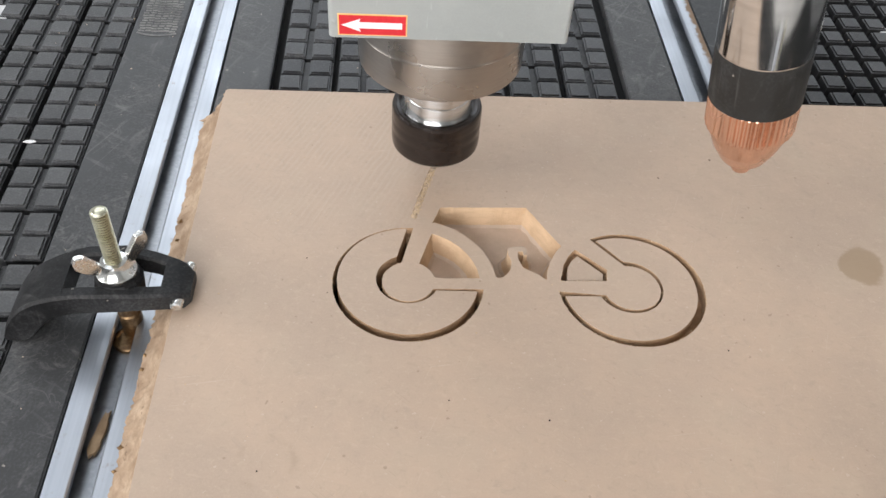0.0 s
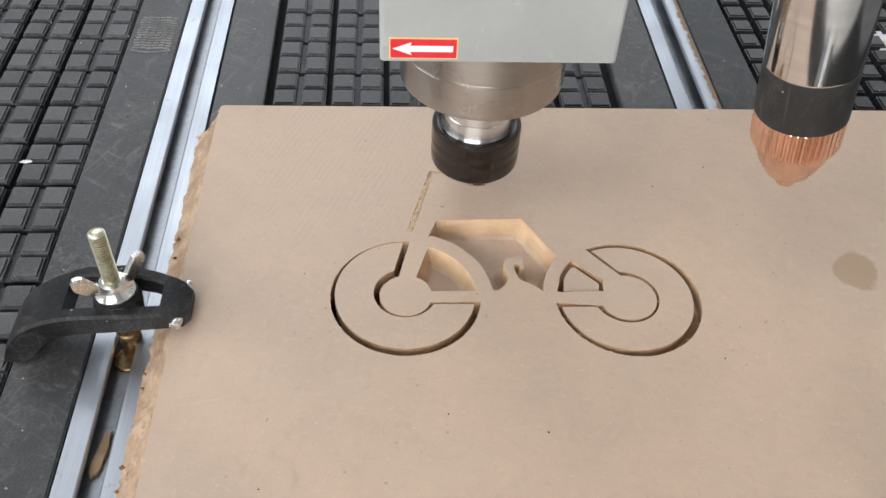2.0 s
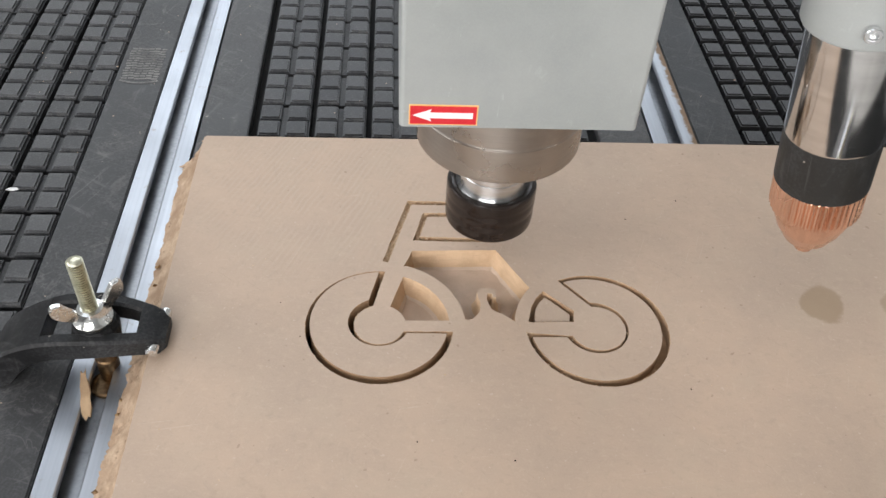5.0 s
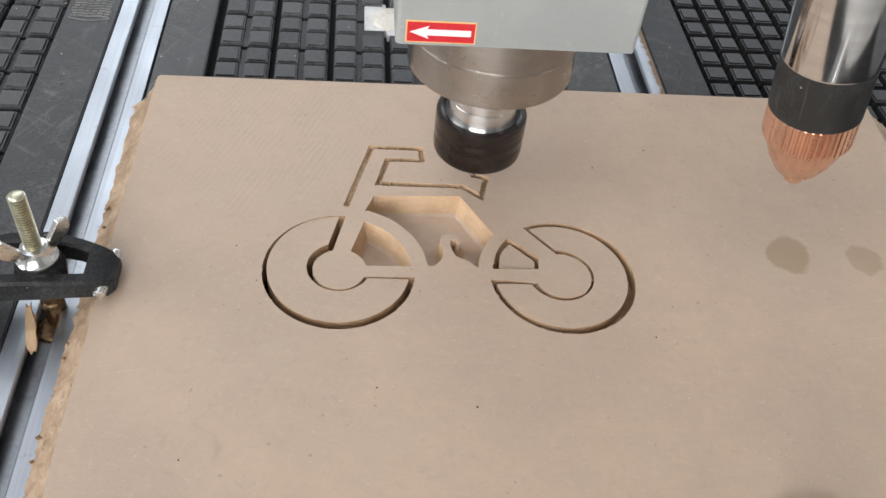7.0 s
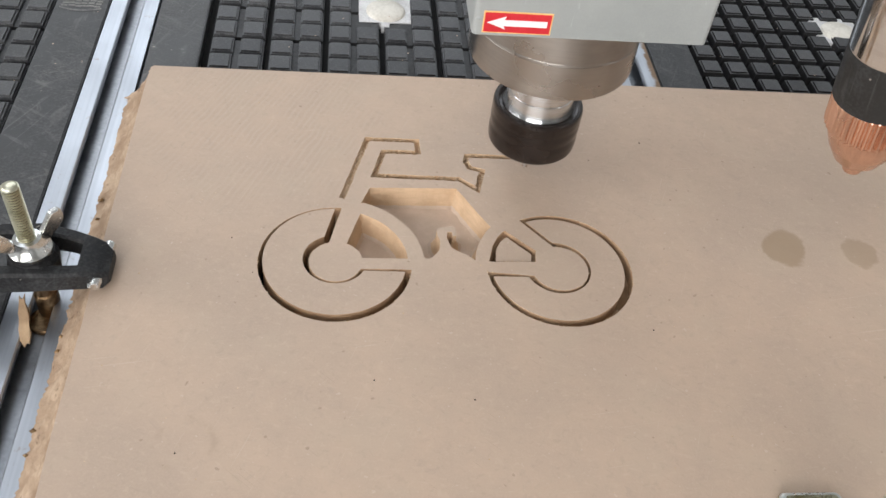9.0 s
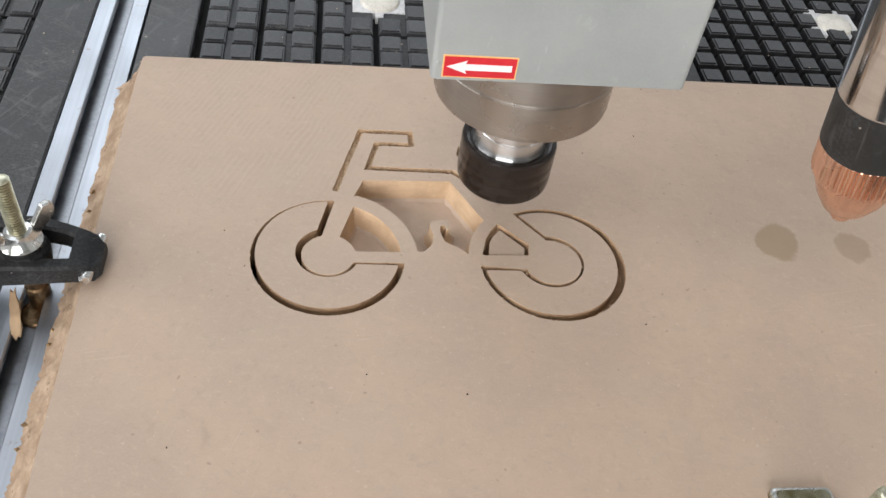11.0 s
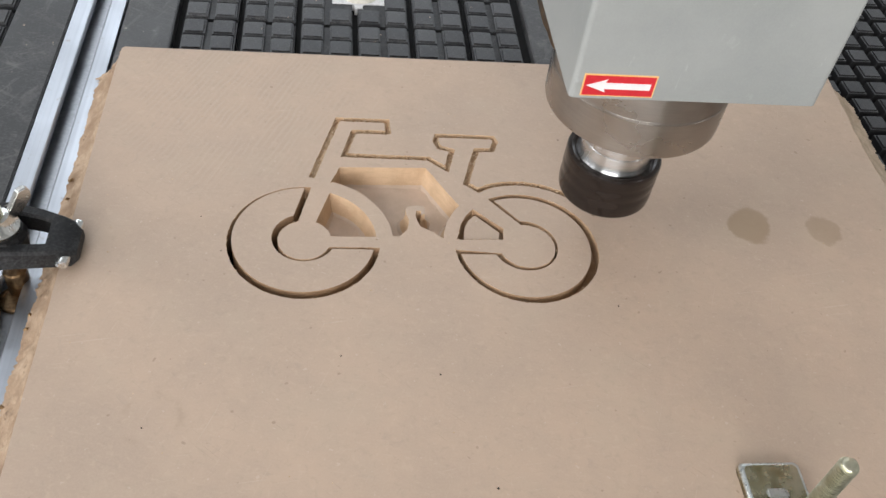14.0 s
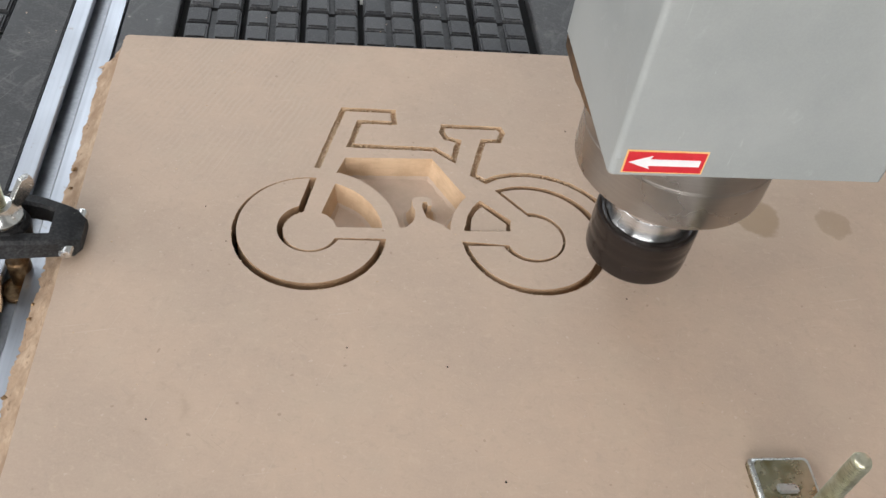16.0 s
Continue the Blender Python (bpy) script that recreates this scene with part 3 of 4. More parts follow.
def edge_noise(y, seed):
    return noise.noise(Vector((y * 60, seed, 0))) * 0.6 + noise.noise(Vector((y * 260, seed, 5))) * 0.4


ys = [-0.326 * k / 210 for k in range(211)]
west = [(-0.0012 - 0.0016 * min(1, -y / 0.02) * (0.5 + 0.5 * noise.noise(Vector((y * 12, 0, 3)))) + 0.0004 * edge_noise(y, 4), y) for y in ys]
west[0] = (0.0006, 0.0)
east = [(0.4755 - 0.0048 * min(1, -y / 0.08) + 0.0016 * edge_noise(y, 11), y) for y in ys]
rim = west + east[::-1]

board = bmesh.new()
closed = lambda h: fine(h + h[:1], 0.002)[:-1]
wheels, pockets = [frayed(closed(h), 0.00028, 5) for h in (front_cut, rear_cut)], [frayed(closed(h), 0.0003, 6) for h in (stay_cut, frame_cut, quarter_cut)]
# wheel and stay walls take the shade-darkened slot 4, pockets the lighter 1
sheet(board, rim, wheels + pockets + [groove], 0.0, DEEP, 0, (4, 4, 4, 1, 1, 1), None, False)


def torn_side(bm, edge, out, width, seed, taper):
    """The broken flank of the sheet: it runs outwards as it goes down, crumbly and uneven."""
    rows = 14
    grid = []
    for x, y in edge:
        w = width * (0.96 + 0.09 * edge_noise(y, seed) + 0.05 * noise.noise(Vector((y * 700, seed, 2))))
        w *= taper + (1 - taper) * min(1.0, max(0.0, -y / 0.011))
        if out < 0 and -y < 0.02:
            w *= 1 + 0.5 * noise.noise(Vector((y * 420, seed, 7)))
        line = []
        for k in range(rows + 1):
            u = k / rows
            rough = (0.0010 * noise.noise(Vector((y * 150, u * 5, seed))) + 0.0011 * noise.noise(Vector((y * 620, u * 17, seed)))) * (0 if k in (0, 1) else 1)
            line.append(bm.verts.new((x + out * (w * u ** 1.15 + rough), y, TOP * (0.06 * u + 0.94 * u ** 0.8) + 0.6 * rough if k < rows else TOP + 0.0004)))
        grid.append(line)
    for a, b in zip(grid, grid[1:]):
        for k in range(rows):
            f = bm.faces.new((a[k], a[k + 1], b[k + 1], b[k]) if out < 0 else (a[k], b[k], b[k + 1], a[k + 1]))
            f.material_index = 5 if out > 0 else 1 if k < 1 else 2
            f.smooth = k >= 2


torn_side(board, west, -1, 0.0158, 21, 0.5)
torn_side(board, east, 1, 0.0262, 33, 0.9)
for y, s in ((0.0, 1), (-0.326, -1)):
    a, b = west[0 if s > 0 else -1][0], east[0 if s > 0 else -1][0]
    vs = [board.verts.new(p) for p in ((a, y, 0), (b, y, 0), (b + 0.004, y, TOP + 0.0004), (a - 0.006, y, TOP + 0.0004))]
    board.faces.new(vs if s < 0 else vs[::-1]).material_index = 1
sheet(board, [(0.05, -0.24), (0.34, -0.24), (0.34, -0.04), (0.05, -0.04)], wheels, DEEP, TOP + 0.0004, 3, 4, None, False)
for k in range(len(way) - 1):
    board.faces.new([board.verts.new((*p, SHALLOW + 0.00015 * noise.noise(Vector((p[0] * 700, p[1] * 700, 0))))) for p in (right[k], right[k + 1], left[k + 1], left[k])]).material_index = 4
# dust packed under the rear offcut
bed = [board.verts.new((x, y, -0.0092)) for x, y in wheels[1]]
for tri in geometry.tessellate_polygon([[v.co for v in bed]]):
    board.faces.new([bed[k] for k in tri]).material_index = 4
# dust drifted against the pocket walls
for h in pockets:
    turn = sum(a[0] * b[1] - b[0] * a[1] for a, b in zip(h, h[1:] + h[:1]))
    inset = lambda d: sides(h + h[:1], d)[0 if turn > 0 else 1]
    drift_rows = ((h + h[:1], 0.0080), (inset(0.0009), 0.0044), (inset(0.0024), 0.0014), (inset(0.0046), -0.0006))
    lines = [[board.verts.new((x, y, DEEP + z + 0.0007 * noise.noise(Vector((x * 220, y * 220, z * 90))))) for x, y in lp] for lp, z in drift_rows]
    for i, (a, b) in enumerate(zip(lines, lines[1:])):
        for k in range(len(a) - 1):
            f = board.faces.new((a[k], a[k + 1], b[k + 1], b[k]) if turn > 0 else (b[k], b[k + 1], a[k + 1], a[k]))
            f.material_index, f.smooth = (1, 1, 3)[i], True
board = part("sheet_of_fibreboard", board, [MDF, CORE, TORN, DUSTY, CUT, PALE_TORN])
tagged(board, "tan fibreboard sheet with torn edges and a bicycle being cut", "fibreboard sheet")

# wood that the cutter presses out of the groove, piece by piece
CHIPS = []
for k in range(0, len(way) - 1, 2):
    j = min(k + 2, len(way) - 1)
    loop = right[k:j + 1] + left[k:j + 1][::-1]
    bm = prism(loop, -0.0094, 0.0)
    for f in bm.faces:
        f.material_index = 0 if f.normal.z > 0.5 else 1
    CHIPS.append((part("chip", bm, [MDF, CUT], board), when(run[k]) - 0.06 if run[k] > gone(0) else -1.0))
start = next(k for k, s in enumerate(run) if s >= gone(0))
dusty_end = next(k for k, s in enumerate(run) if s >= gone(1.6))


def offcut(name, loop, shift, low, z, label):
    bm = prism(frayed(fine(loop + loop[:1], 0.002)[:-1], 0.00012, 7), low, z, 0.0)
    for f in bm.faces:
        f.material_index = 0 if abs(f.normal.z) > 0.5 else 1
    ob = part(name, bm, [MDF, CUT])
    ob.location = (*shift, 0)
    return tagged(ob, label, "offcut", group="loose offcuts in the sheet")


offcut("wheel_offcut", arc(*C1, 0.0375, 91, 347.4) + arc(*C1, 0.0169, 332, 111), (-0.0002, 0.0023), TOP, -0.0004, "loose curved fibreboard offcut pushed against the front wheel cut")
offcut("wheel_offcut", arc(*C2, 0.0364, -168.8, 111.5) + arc(*C2, 0.0181, 91, -156.8), (-0.0009, 0.0008), -0.0092, -0.0002, "loose curved fibreboard offcut inside the rear wheel cut")
offcut("stay_offcut", [(0.2020, -0.1606), (0.2215, -0.1603), (0.2222, -0.1552), (0.2100, -0.1424), (0.2060, -0.1465), (0.2035, -0.1515)], (0.0004, -0.0005), DEEP, -0.0012, "small loose four-sided fibreboard offcut")


def crumbs(name, places, sizes, material, label, seed):
    """Many tiny grains, each a squashed octahedron."""
    rng = random.Random(seed)
    verts, faces = [], []
    for x, y, z in places:
        r = rng.uniform(*sizes)
        base, spin = len(verts), rng.uniform(0, 3)
        for k in range(4):
            verts.append((x + r * math.cos(spin + k * 1.571) * rng.uniform(0.6, 1.3), y + r * math.sin(spin + k * 1.571) * rng.uniform(0.6, 1.3), z + r * 0.15))
        verts += [(x, y, z + r * 0.7), (x, y, z - r * 0.2)]
        for k in range(4):
            faces += [(base + k, base + (k + 1) % 4, base + 4), (base + (k + 1) % 4, base + k, base + 5)]
    me = bpy.data.meshes.new(name)
    me.from_pydata(verts, [], faces)
    me.materials.append(material)
    return tagged(new(name, me), label, "sawdust", kind="stuff")


rng = random.Random(5)
fuzz = []
for cut in (front_cut, rear_cut, stay_cut):
    for x, y in fine(cut + cut[:1], 0.0012):
        if rng.random() < 0.28:
            fuzz.append((x + rng.gauss(0, 0.00035), y + rng.gauss(0, 0.00035), 0))
for k in range(dusty_end, len(way)):
    for _ in range(2):
        fuzz.append((way[k][0] + rng.gauss(0, 0.0005), way[k][1] + rng.gauss(0, 0.0005), SHALLOW + 0.0002))
for k in range(1, len(way)):
    for lp, other in ((left, right), (right, left)):
        for _ in range(4):
            u = rng.uniform(0.02, 0.22)
            fuzz.append((lp[k][0] + u * (other[k][0] - lp[k][0]) + rng.gauss(0, 0.0003), lp[k][1] + u * (other[k][1] - lp[k][1]) + rng.gauss(0, 0.0003), -rng.uniform(0.0006, 0.0022)))
packed = [(x + rng.gauss(0, 0.0012), y + rng.gauss(0, 0.0010), -0.0003) for x, y in way[:start] for _ in range(9)]
loose_dust = crumbs("loose_dust", packed, (0.0003, 0.00095), SAWDUST, "pale sawdust packed in the fresh groove", 12)
crumbs("sawdust", fuzz, (0.00018, 0.00055), SAWDUST, "pale sawdust crumbs along the cut edges", 6)
spots = [(0.0749, -0.1731), (0.0505, -0.2768), (0.1362, -0.239), (0.2685, -0.0778), (0.279, -0.2078), (0.2036, -0.3088), (0.0625, -0.1488), (0.3045, -0.060), (0.1829, -0.2498)]
crumbs("dark_specks", [(x, y, 0) for x, y in spots], (0.0004, 0.0008), NUT, "dark specks of dirt lying on the sheet", 8)
pale = [(0.1958, -0.2597, 0), (0.2689, -0.2616, 0), (0.1146, -0.3011, 0), (0.133, -0.0625, 0), (0.2430, -0.162, 0)] + [(rng.uniform(0.01, 0.46), rng.uniform(-0.32, -0.01), 0) for _ in range(60)]
for w, h in ((front_cut, 0), (frame_cut, 0)):
    pale = [p for p in pale if not inside(p[:2], w)]
crumbs("dark_holes", [(-0.0150, -0.2035, -0.0150), (-0.0148, -0.2120, -0.0152), (-0.0135, -0.1230, -0.0150), (-0.0140, -0.108, -0.0150), (-0.0160, -0.2560, -0.0158), (-0.0160, -0.268, -0.0158)], (0.0012, 0.0020), BRASS, "dark brown broken bits on the torn edge", 14)
crumbs("pale_specks", pale, (0.00025, 0.0006), SAWDUST, "pale wood crumbs lying on the sheet", 9)
bits = [(rng.uniform(-0.22, -0.05), rng.uniform(-0.28, 0.24), TOP) for _ in range(36)] + [(rng.uniform(0.35, 0.6), rng.uniform(0.02, 0.24), TOP) for _ in range(22)] + [(rng.uniform(-0.01, 0.27), rng.uniform(0.01, 0.24), TOP) for _ in range(22)]
crumbs("mat_dust", bits, (0.0003, 0.0008), DUSTY, "wood crumbs scattered on the black mats", 10)
flake = part("paper_flake", prism([(-0.006, -0.001), (0.001, -0.0022), (0.0062, 0.0), (0.0035, 0.0022), (-0.0030, 0.0018)], 0, 0.0007), WHITE)
flake.scale = (0.65, 0.65, 1)
flake.location = (-0.1205, -0.0355, TOP)
tagged(flake, "small white paper flake on the black mat", "scrap")

# ---------- hold-down clamp at the torn edge ----------


def loft(bm, stations, c=0.0014):
    """A bar through stations of x, y0, y1, z0, z1 with chamfered edges."""
    rings = []
    for x, a, b, lo, hi in stations:
        c2 = min(c, (b - a) * 0.3, (hi - lo) * 0.3)
        rings.append([bm.verts.new((x, y, z)) for y, z in ((a + c2, lo), (b - c2, lo), (b, lo + c2), (b, hi - c2), (b - c2, hi), (a + c2, hi), (a, hi - c2), (a, lo + c2))])
    for p, q in zip(rings, rings[1:]):
        for k in range(8):
            bm.faces.new((p[k], q[k], q[(k + 1) % 8], p[(k + 1) % 8]))
    bm.faces.new(rings[0])
    bm.faces.new(rings[-1][::-1])


def clamp_body():
    xs = [-0.087, -0.084, -0.079, -0.073, -0.067, -0.060, -0.052, -0.045, -0.036, -0.028, -0.020, -0.012, -0.006, -0.001, 0.004, 0.0072]
    keys = [-0.087, -0.083, -0.076, -0.070, -0.064, -0.055, -0.045, -0.028, -0.014, -0.001, 0.005, 0.0072]
    hi = [-0.0135, -0.004, 0.0055, 0.0100, 0.0130, 0.0160, 0.0172, 0.0170, 0.0150, 0.0132, 0.0110, 0.0085]
    lo = [TOP, TOP, TOP, -0.0120, -0.0030, 0.0020, 0.0036, 0.0040, 0.0032, 0.0016, 0.0004, 0.0022]
    near = [-0.1925, -0.1932, -0.1935, -0.1935, -0.1935, -0.1935, -0.1932, -0.1925, -0.1905, -0.1880, -0.1862, -0.1840]
    far = [-0.1660, -0.1650, -0.1640, -0.1635, -0.1625, -0.1600, -0.1578, -0.1565, -0.1580, -0.1620, -0.1640, -0.1665]
    at = lambda vals, x: float(np.interp(x, keys, vals))
    bm = bmesh.new()
    row = lambda x, a, b: (x, a, b, at(lo, x), at(hi, x))
    loft(bm, [row(x, at(near, x), at(near, x) + 0.0078) for x in xs])
    loft(bm, [row(x, at(far, x) - 0.0072, at(far, x)) for x in xs])
    loft(bm, [(x, at(near, x) + 0.0004, at(far, x) - 0.0004, at(lo, x) + 0.0004, at(hi, x) + 0.0002) for x in xs if x <= -0.052])
    loft(bm, [(x, at(near, x) + 0.0004, at(far, x) - 0.0004, at(lo, x) + 0.0003, at(hi, x) + 0.0002) for x in xs[:-1] + [0.0076] if x >= -0.006])
    return bm


def threaded(r, z_lo, z_hi, pitch=0.0016):
    n = int((z_hi - z_lo) / pitch * 2)
    prof = [(r * 0.8, z_lo)]
    for k in range(n // 2):
        z = z_lo + (k + 0.4) * pitch
        prof += [(r * 0.80, z), (r, z + pitch * 0.16), (r, z + pitch * 0.34), (r * 0.80, z + pitch * 0.50)]
    prof = [p for p in prof if p[1] < z_hi - pitch * 0.45]
    prof += [(r * 0.84, z_hi - pitch * 0.4), (r * 0.76, z_hi - 0.0002), (r * 0.66, z_hi), (r * 0.3, z_hi + 0.0002)]
    bm = lathe(prof, 28)
    # root faces take the dark slot, so the thread's shade is painted in
    for f in bm.faces:
        if all(math.hypot(v.co.x, v.co.y) < r * 0.9 for v in f.verts) and f.calc_center_median().z < z_hi - pitch:
            f.material_index = 1
    return bm


clamp = new("hold_down_clamp")
clamp.location = (-0.0275, -0.1772, 0)
tagged(clamp, "black plastic hold-down clamp with wing nut gripping the sheet's torn edge", "clamp")
inv = Matrix.Translation((0.0275, 0.1772, 0))
bm = clamp_body()
bm.transform(inv)
bmesh.ops.recalc_face_normals(bm, faces=bm.faces[:])
for f in bm.faces:
    f.smooth = True
for e in bm.edges:
    e.smooth = len(e.link_faces) == 2 and e.calc_face_angle(0) < radians(30)
part("arm", bm, PLASTIC, clamp)
part("bushing", lathe([(0.0085, 0.0050), (0.0118, 0.0065), (0.0122, 0.0140), (0.0108, 0.0178), (0.0070, 0.0184)], 12, False), PLASTIC, clamp, "black grooved plastic bushing")
part("bolt", threaded(0.0041, -0.028, 0.0605), [ZINC, ROOT_SHADE], clamp, "yellow zinc-plated threaded bolt")
bm = lathe([(0.0092, 0.0180), (0.0100, 0.0186), (0.0100, 0.0202), (0.0086, 0.0216), (0.0072, 0.0240), (0.0064, 0.0270), (0.0046, 0.0275)], 40)
me = bpy.data.meshes.new("piece")
for turn in (38, 212):
    ear = bmesh.new()
    out_line = [(0.0050, 0.0195), (0.0105, 0.0225), (0.0150, 0.0262), (0.0182, 0.0300), (0.0186, 0.0345), (0.0168, 0.0372), (0.0130, 0.0366), (0.0098, 0.0320), (0.0062, 0.0268)]
    a = [ear.verts.new((x, -0.0017, z)) for x, z in out_line]
    b = [ear.verts.new((x, 0.0017, z)) for x, z in out_line]
    ear.faces.new(a)
    ear.faces.new(b[::-1])
    for k in range(len(a)):
        j = (k + 1) % len(a)
        ear.faces.new((a[j], a[k], b[k], b[j]))
    bmesh.ops.recalc_face_normals(ear, faces=ear.faces[:])
    bmesh.ops.bevel(ear, geom=ear.edges[:], offset=0.0006, segments=2, affect="EDGES")
    ear.transform(pose(0, 0, 0, 0, 0, turn))
    ear.to_mesh(me)
    ear.free()
    bm.from_mesh(me)
bpy.data.meshes.remove(me)
part("wing_nut", bm, NICKEL, clamp, "shiny nickel wing nut")
pin = lathe([(0.0016, -0.0146), (0.0028, -0.0144), (0.0030, -0.0138), (0.0030, 0.0138), (0.0028, 0.0144), (0.0016, 0.0146)], 20)
pin.transform(pose(0.0305, 0.0010, 0.0072, 90, 0, -6))
part("cross_pin", pin, NICKEL, clamp, "steel cross pin")
part("sleeve", lathe([(0.0045, -0.0275), (0.0058, -0.0272), (0.0058, -0.0120), (0.0050, -0.0112), (0.0050, -0.0040), (0.0042, -0.0038)], 28), BRASS, clamp, "tarnished brass sleeve round the bolt")
slot_nut = part("slot_nut", lathe([(0.0078, -0.0246), (0.0086, -0.0243), (0.0086, -0.0228), (0.0080, -0.0222), (0.0064, -0.0221), (0.0060, -0.0226), (0.0052, -0.0226)], 32), BRASS, clamp, "round brown slot nut with a worn rim")
slot_nut.location = (-0.0014, -0.0068, -0.0038)

# zinc clamp plate and bolt at the sheet's front edge
plate_clamp = new("plate_clamp")
plate_clamp.location = (0.3290, -0.3316, 0)
tagged(plate_clamp, "yellow zinc steel clamp plate with a threaded bolt on the sheet", "clamp")
outline = [(-0.0158, -0.030), (0.0133, -0.030)] + arc(0.0105, 0.0286, 0.0028, 0, 90, 15) + arc(-0.0130, 0.0286, 0.0028, 90, 180, 15)
plate = bmesh.new()
rings = []
for inset, z in ((0, 0.0), (0, 0.0026), (0.0004, 0.0034), (0.0011, 0.0040), (0.0020, 0.0042)):
    rings.append([plate.verts.new((-0.00125 + (x + 0.00125) * (1 - inset / 0.0146), 0.0007 + (y - 0.0007) * (1 - inset / 0.0307), z)) for x, y in outline])
for i, (a, b) in enumerate(zip(rings, rings[1:])):
    for k in range(len(a)):
        j = (k + 1) % len(a)
        f = plate.faces.new((a[k], a[j], b[j], b[k]))
        # bevel rings take the pale slot, a painted reflection along the rim
        f.smooth, f.material_index = True, int(i > 0)
plate.faces.new(rings[0][::-1])
plate.faces.new(rings[-1])
part("plate", plate, [ZINC_DULL, ZINC_EDGE], plate_clamp)
part("bolt", threaded(0.0041, -0.024, 0.0590), [ZINC, ROOT_SHADE], plate_clamp)
part("raised_tab", box((-0.0074, 0.0130, 0.0042), (0.0026, 0.0176, 0.0056), 0.0009, 3), ZINC_EDGE, plate_clamp, "pale tab")
part("nut", lathe([(0.0062, 0.0042), (0.0075, 0.0048), (0.0075, 0.0100), (0.0062, 0.0106)], 6, False), ZINC, plate_clamp)
part("slot_nut", box((-0.0040, -0.009, -0.0286), (0.0040, 0.009, -0.0236), 0.0008), ZINC, plate_clamp)

splinter_edge = [(-0.0026, -0.0100), (-0.0008, -0.0135), (0.0006, -0.0105), (0.0014, -0.0122), (0.0026, -0.0070), (0.0020, -0.0030), (0.0028, 0.0010), (0.0022, 0.0060), (0.0012, 0.0085), (0.0014, 0.0130), (0.0002, 0.0100),
                 (-0.0010, 0.0122), (-0.0016, 0.0070), (-0.0022, 0.0040), (-0.0018, 0.0000), (-0.0028, -0.0040)]
wood_chip = part("wood_chip", prism(splinter_edge, -0.0010, 0.0010, 0.0003), SPLINTER)
tagged(wood_chip, "torn brown fibreboard splinter lying in the rail slot", "splinter")

# ---------- moving head ----------
head = new("router_head")
tagged(head, "grey router head with steel spindle and copper-tipped torch, cutting the sheet", "router head")


def cover():
    """A folded sheet cover, open behind: left, front and right side in one bent sheet."""
    xl, xr, yf, yb, lo, hi, r, t = -0.0538, 0.0534, -0.0622, 0.0270, 0.1295, 0.46, 0.0024, 0.0020
    outer = [(xl, yb)] + [(xl, yf + r)] + arc(xl + r, yf + r, r, 180, 270, 15)[1:] + arc(xr - r, yf + r, r, 270, 360, 15) + [(xr, yb)]
    inner = [(xr - t, yb)] + arc(xr - r, yf + r, r - t, 360, 270, 15) + arc(xl + r, yf + r, r - t, 270, 180, 15) + [(xl + t, yb)]
    bm = prism(outer + inner, lo, hi)
    for e in bm.edges:
        e.smooth = True
    return bm


cover_ob = part("cover", cover(), PAINT, head, "grey painted folded steel cover")
hanger = prism([(-0.040, 0.1290), (-0.030, 0.1265), (-0.014, 0.1215), (-0.002, 0.1208), (0.006, 0.1190), (0.0300, 0.1195), (0.0318, 0.1240), (0.0318, 0.46), (0.020, 0.46), (0.016, 0.140), (-0.036, 0.136)], -0.0517, -0.0490)
hanger.transform(Matrix(((0, 0, 1, 0), (1, 0, 0, 0), (0, 1, 0, 0), (0, 0, 0, 1))))
bmesh.ops.recalc_face_normals(hanger, faces=hanger.faces[:])
part("hanger_plate", hanger, BRASS, head, "dark brown steel plate inside the cover")
sx0, sx1, sz0, sz1, sy = -0.0496, -0.0191, 0.1309, 0.1416, -0.0622
part("warning_border", box((sx0, sy - 0.0003, sz0), (sx1, sy + 0.0002, sz1)), YELLOW, cover_ob, "orange-yellow sticker border")
part("warning_field", box((sx0 + 0.0006, sy - 0.0005, sz0 + 0.0006), (sx1 - 0.0006, sy - 0.0001, sz1 - 0.0006)), RED, cover_ob, "red sticker field")
zc = (sz0 + sz1) / 2
arrow = [(sx0 + 0.0016, 0), (sx0 + 0.0100, -0.0032), (sx0 + 0.0092, -0.0015), (sx1 - 0.0022, -0.0015), (sx1 - 0.0022, 0.0015), (sx0 + 0.0092, 0.0015), (sx0 + 0.0100, 0.0032)]
ar = prism(arrow, 0.0004, 0.0007)
ar.transform(pose(0, sy, zc, 90, 0, 0))
part("arrow", ar, PRINT_WHITE, cover_ob, "white arrow on the red field")
rivet = lathe([(0.0016, 0.0), (0.0013, 0.0008), (0.0005, 0.0011)], 16)
rivet.transform(pose(-0.0515, -0.0614, 0.1372, 90, 0, 0))
part("rivet", rivet, PAINT, cover_ob)

spindle = part("spindle", lathe([(0.0190, 0.0815), (0.0425, 0.0808), (0.0438, 0.0815), (0.0440, 0.0830), (0.0440, 0.1010), (0.0438, 0.1012), (0.0438, 0.1015), (0.0441, 0.1018), (0.0441, 0.1022), (0.0440, 0.1024), (0.0440, 0.45), (0.030, 0.455)], 96), SPINDLE, head, "brushed steel spindle body with a seam ring")
part("collar", lathe([(0.0190, 0.0440), (0.0200, 0.0462), (0.0202, 0.0472), (0.0198, 0.0480), (0.0193, 0.0496), (0.0190, 0.0520), (0.0187, 0.0545), (0.0184, 0.0562), (0.0180, 0.0566), (0.0180, 0.0576), (0.0185, 0.0580), (0.0183, 0.0610), (0.0180, 0.0645), (0.0176, 0.0650), (0.0176, 0.0815)], 96), BRIGHT, spindle, "bright turned steel collar with a flared foot")
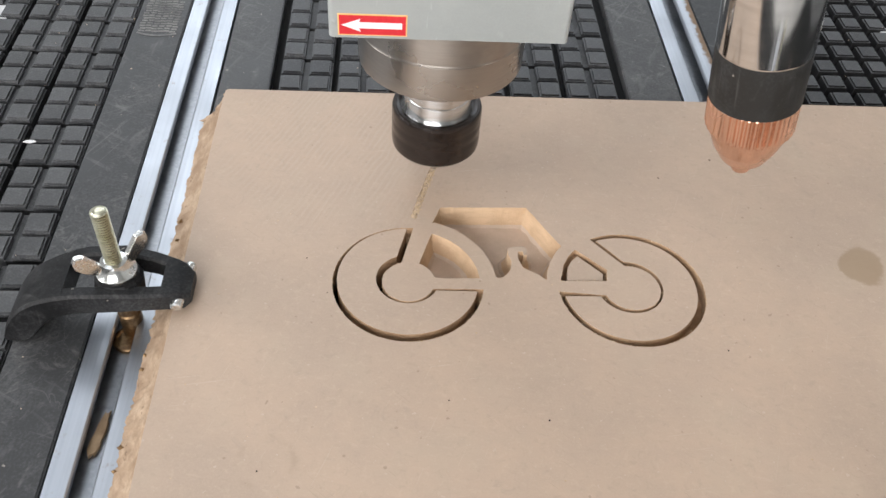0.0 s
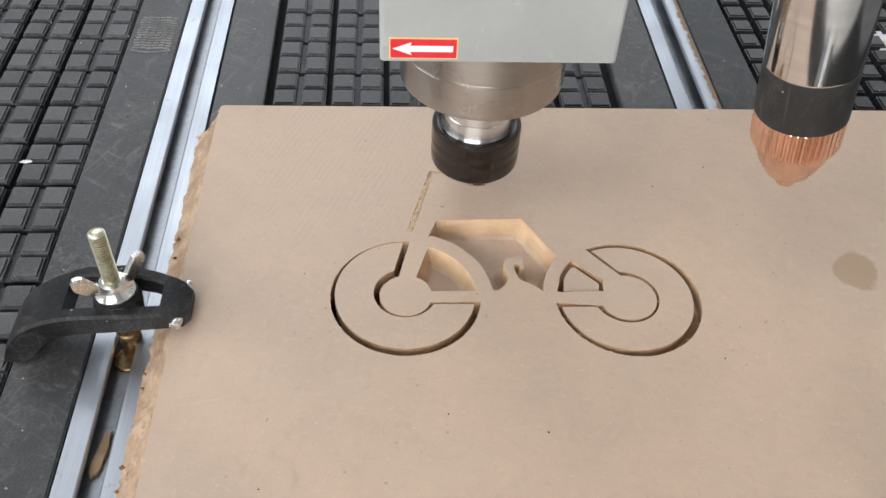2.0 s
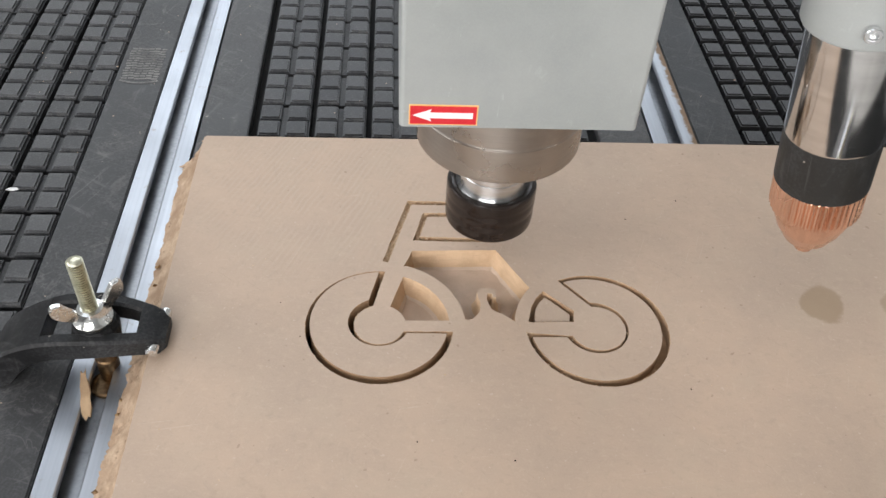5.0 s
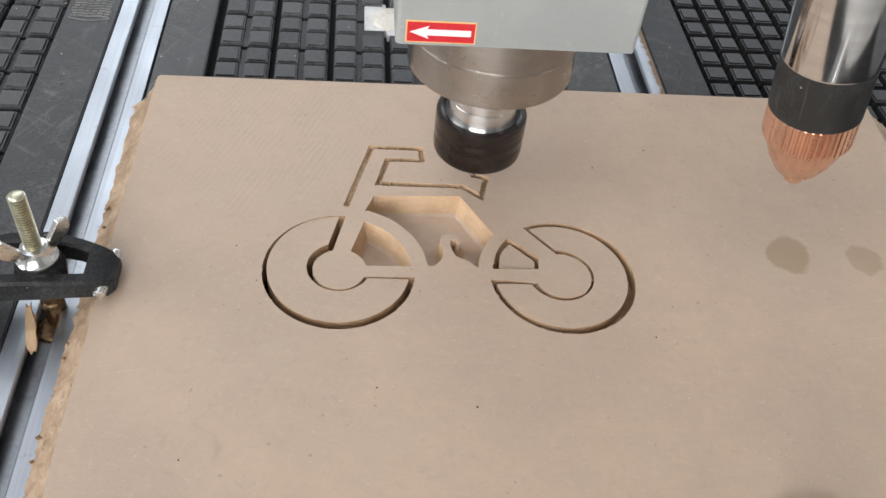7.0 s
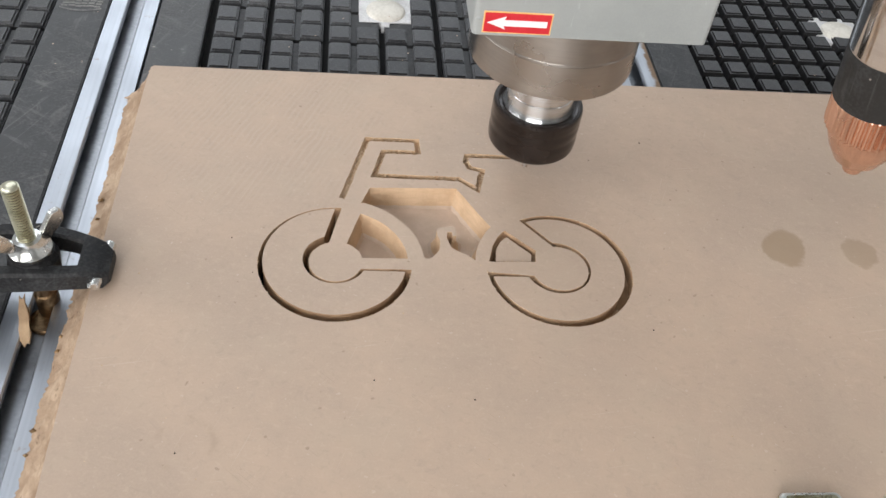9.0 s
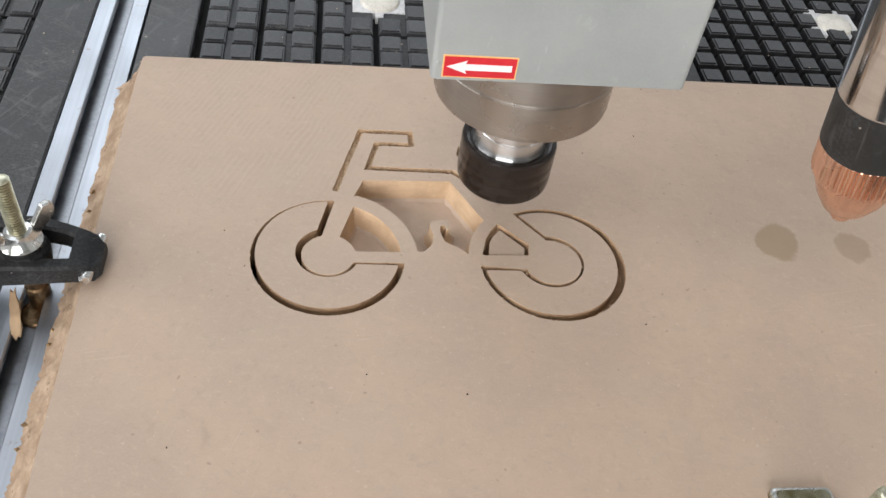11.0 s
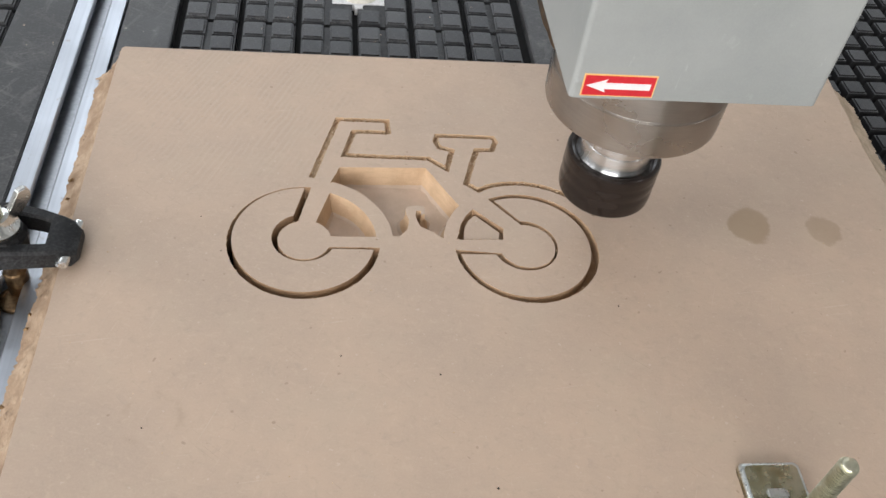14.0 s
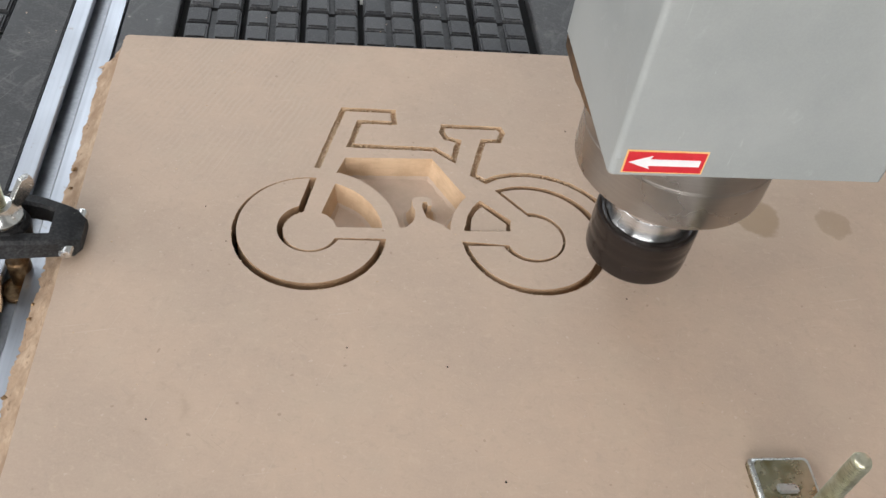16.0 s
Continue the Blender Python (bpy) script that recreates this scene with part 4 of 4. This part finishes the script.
part("collet_nut", lathe([(0.0060, 0.0205), (0.0222, 0.0206), (0.0240, 0.0212), (0.0250, 0.0226), (0.0253, 0.0250), (0.0254, 0.0290), (0.0251, 0.0315), (0.0250, 0.0330), (0.0254, 0.0350), (0.0254, 0.0385), (0.0251, 0.0400), (0.0254, 0.0415), (0.0254, 0.0462),
                          (0.0250, 0.0476), (0.0243, 0.0482), (0.0229, 0.0482), (0.0226, 0.0478), (0.0214, 0.0474), (0.0211, 0.0468), (0.0197, 0.0466)], 96), NUT, spindle, "dark oiled collet nut with a dished top")
part("cutter", lathe([(0.0013, -0.0031), (0.0015, -0.0026), (0.0015, 0.0110), (0.0030, 0.0125), (0.0030, 0.0206)], 24), BRIGHT, spindle, "thin bright steel milling cutter")


def knurled(profile, teeth, depth):
    bm = lathe(profile, teeth * 4, False)
    for v in bm.verts:
        a = math.atan2(v.co.y, v.co.x)
        k = round(a / math.tau * teeth * 4) % 4
        if k in (0, 1):
            f = 1 - depth / max(0.001, math.hypot(v.co.x, v.co.y)) * (1 if k else 0.8)
            v.co.x *= f
            v.co.y *= f
    return bm


torch = part("torch", lathe([(0.0212, 0.0740), (0.0214, 0.0745), (0.0214, 0.1290), (0.0190, 0.1295)], 96), CHROME, head, "mirror-bright steel torch tube")
torch.matrix_local = pose(0.1509, -0.0690, 0.0638, 0, -8.3, 0)
part("insulator", lathe([(0.0195, 0.0460), (0.0214, 0.0468), (0.0214, 0.0738), (0.0214, 0.0741)], 72), BAND, torch, "black scuffed insulating ring")
part("knurled_cap", knurled([(0.0150, 0.0284), (0.0196, 0.0286), (0.0208, 0.0300), (0.0211, 0.0310), (0.0211, 0.0462), (0.0206, 0.0472), (0.0160, 0.0474)], 40, 0.0013), COPPER, torch, "knurled copper cap")
part("nozzle", lathe([(0.0022, 0.0040), (0.0024, 0.0012), (0.0044, 0.0010), (0.0049, 0.0020), (0.0055, 0.0075), (0.0088, 0.0080), (0.0112, 0.0096), (0.0155, 0.0175), (0.0180, 0.0248), (0.0184, 0.0285), (0.0150, 0.0290)], 12 * 5), COPPER, torch, "smooth copper nozzle cone")
part("holder_ring", lathe([(0.0200, 0.1290), (0.0242, 0.1296), (0.0246, 0.1304), (0.0246, 0.1580), (0.0200, 0.1590)], 72), PAINT, torch, "pale grey holder ring")
screw = lathe([(0.0030, 0.0), (0.0033, 0.0004), (0.0033, 0.0030), (0.0030, 0.0034), (0.0019, 0.0034), (0.0018, 0.0012), (0.0004, 0.0010)], 24)
screw.transform(pose(-0.0075, -0.0236, 0.1385, 90, 0, -16))
part("socket_screw", screw, BRIGHT, torch, "bright socket-head screw")
part("clamp_lug", box((0.0180, -0.0150, 0.1300), (0.0420, 0.0150, 0.1580), 0.0016), PAINT, torch)
part("upper_tube", lathe([(0.0180, 0.1585), (0.0180, 0.40), (0.0100, 0.401)], 48), PAINT, torch)
bracket = box((0.050, -0.020, 0.360), (0.150, 0.004, 0.440), 0.002)
part("bracket", bracket, PAINT, head)


def motions():
    steps = [k / 10 for k in range(161)]
    drift = lambda t, k: float(np.interp(t, [0, 11, 14, 16], k))  # play of the gantry
    walk(head, [(t, pose(along(gone(t))[0] + drift(t, [0, 0, 0.0006, 0.0008]), along(gone(t))[1] + drift(t, [0, 0, -0.0007, -0.0011]), 0)) for t in steps])
    low, dust = pose(0, 0, -0.0031), pose(0, 0, -0.0011)
    for ob, t in CHIPS:
        if t < 0.05:  # cut before the start, packed with dust until it is blown clear
            rows = [(0.0, dust), (4.0, dust), (5.0, low)]
        else:
            t = min(t, 15.85)
            rows = [(0.0, pose(0, 0, 0)), (t, pose(0, 0, 0))]
            rows += [(t + 0.1, dust), (4.0, dust), (5.0, low)] if t < 1.5 else [(t + 0.1, low)]
        walk(ob, rows + [(16.0, low)])
    walk(loose_dust, [(0.0, pose(0, 0, 0)), (4.0, pose(0, 0, 0)), (5.0, pose(0, 0, -0.0021)), (16.0, pose(0, 0, -0.0021))])
    walk(wood_chip, [(0.0, pose(-0.0309, -0.2415, -0.0268, 0, 0, -6)), (4.2, pose(-0.0309, -0.2415, -0.0268, 0, 0, -6)), (4.7, pose(-0.031, -0.222, -0.012, 20, 10, 20)),
                     (5.2, pose(-0.0330, -0.1965, -0.0115, 52, 0, 6)), (16.0, pose(-0.0330, -0.1965, -0.0115, 52, 0, 6))])


motions()
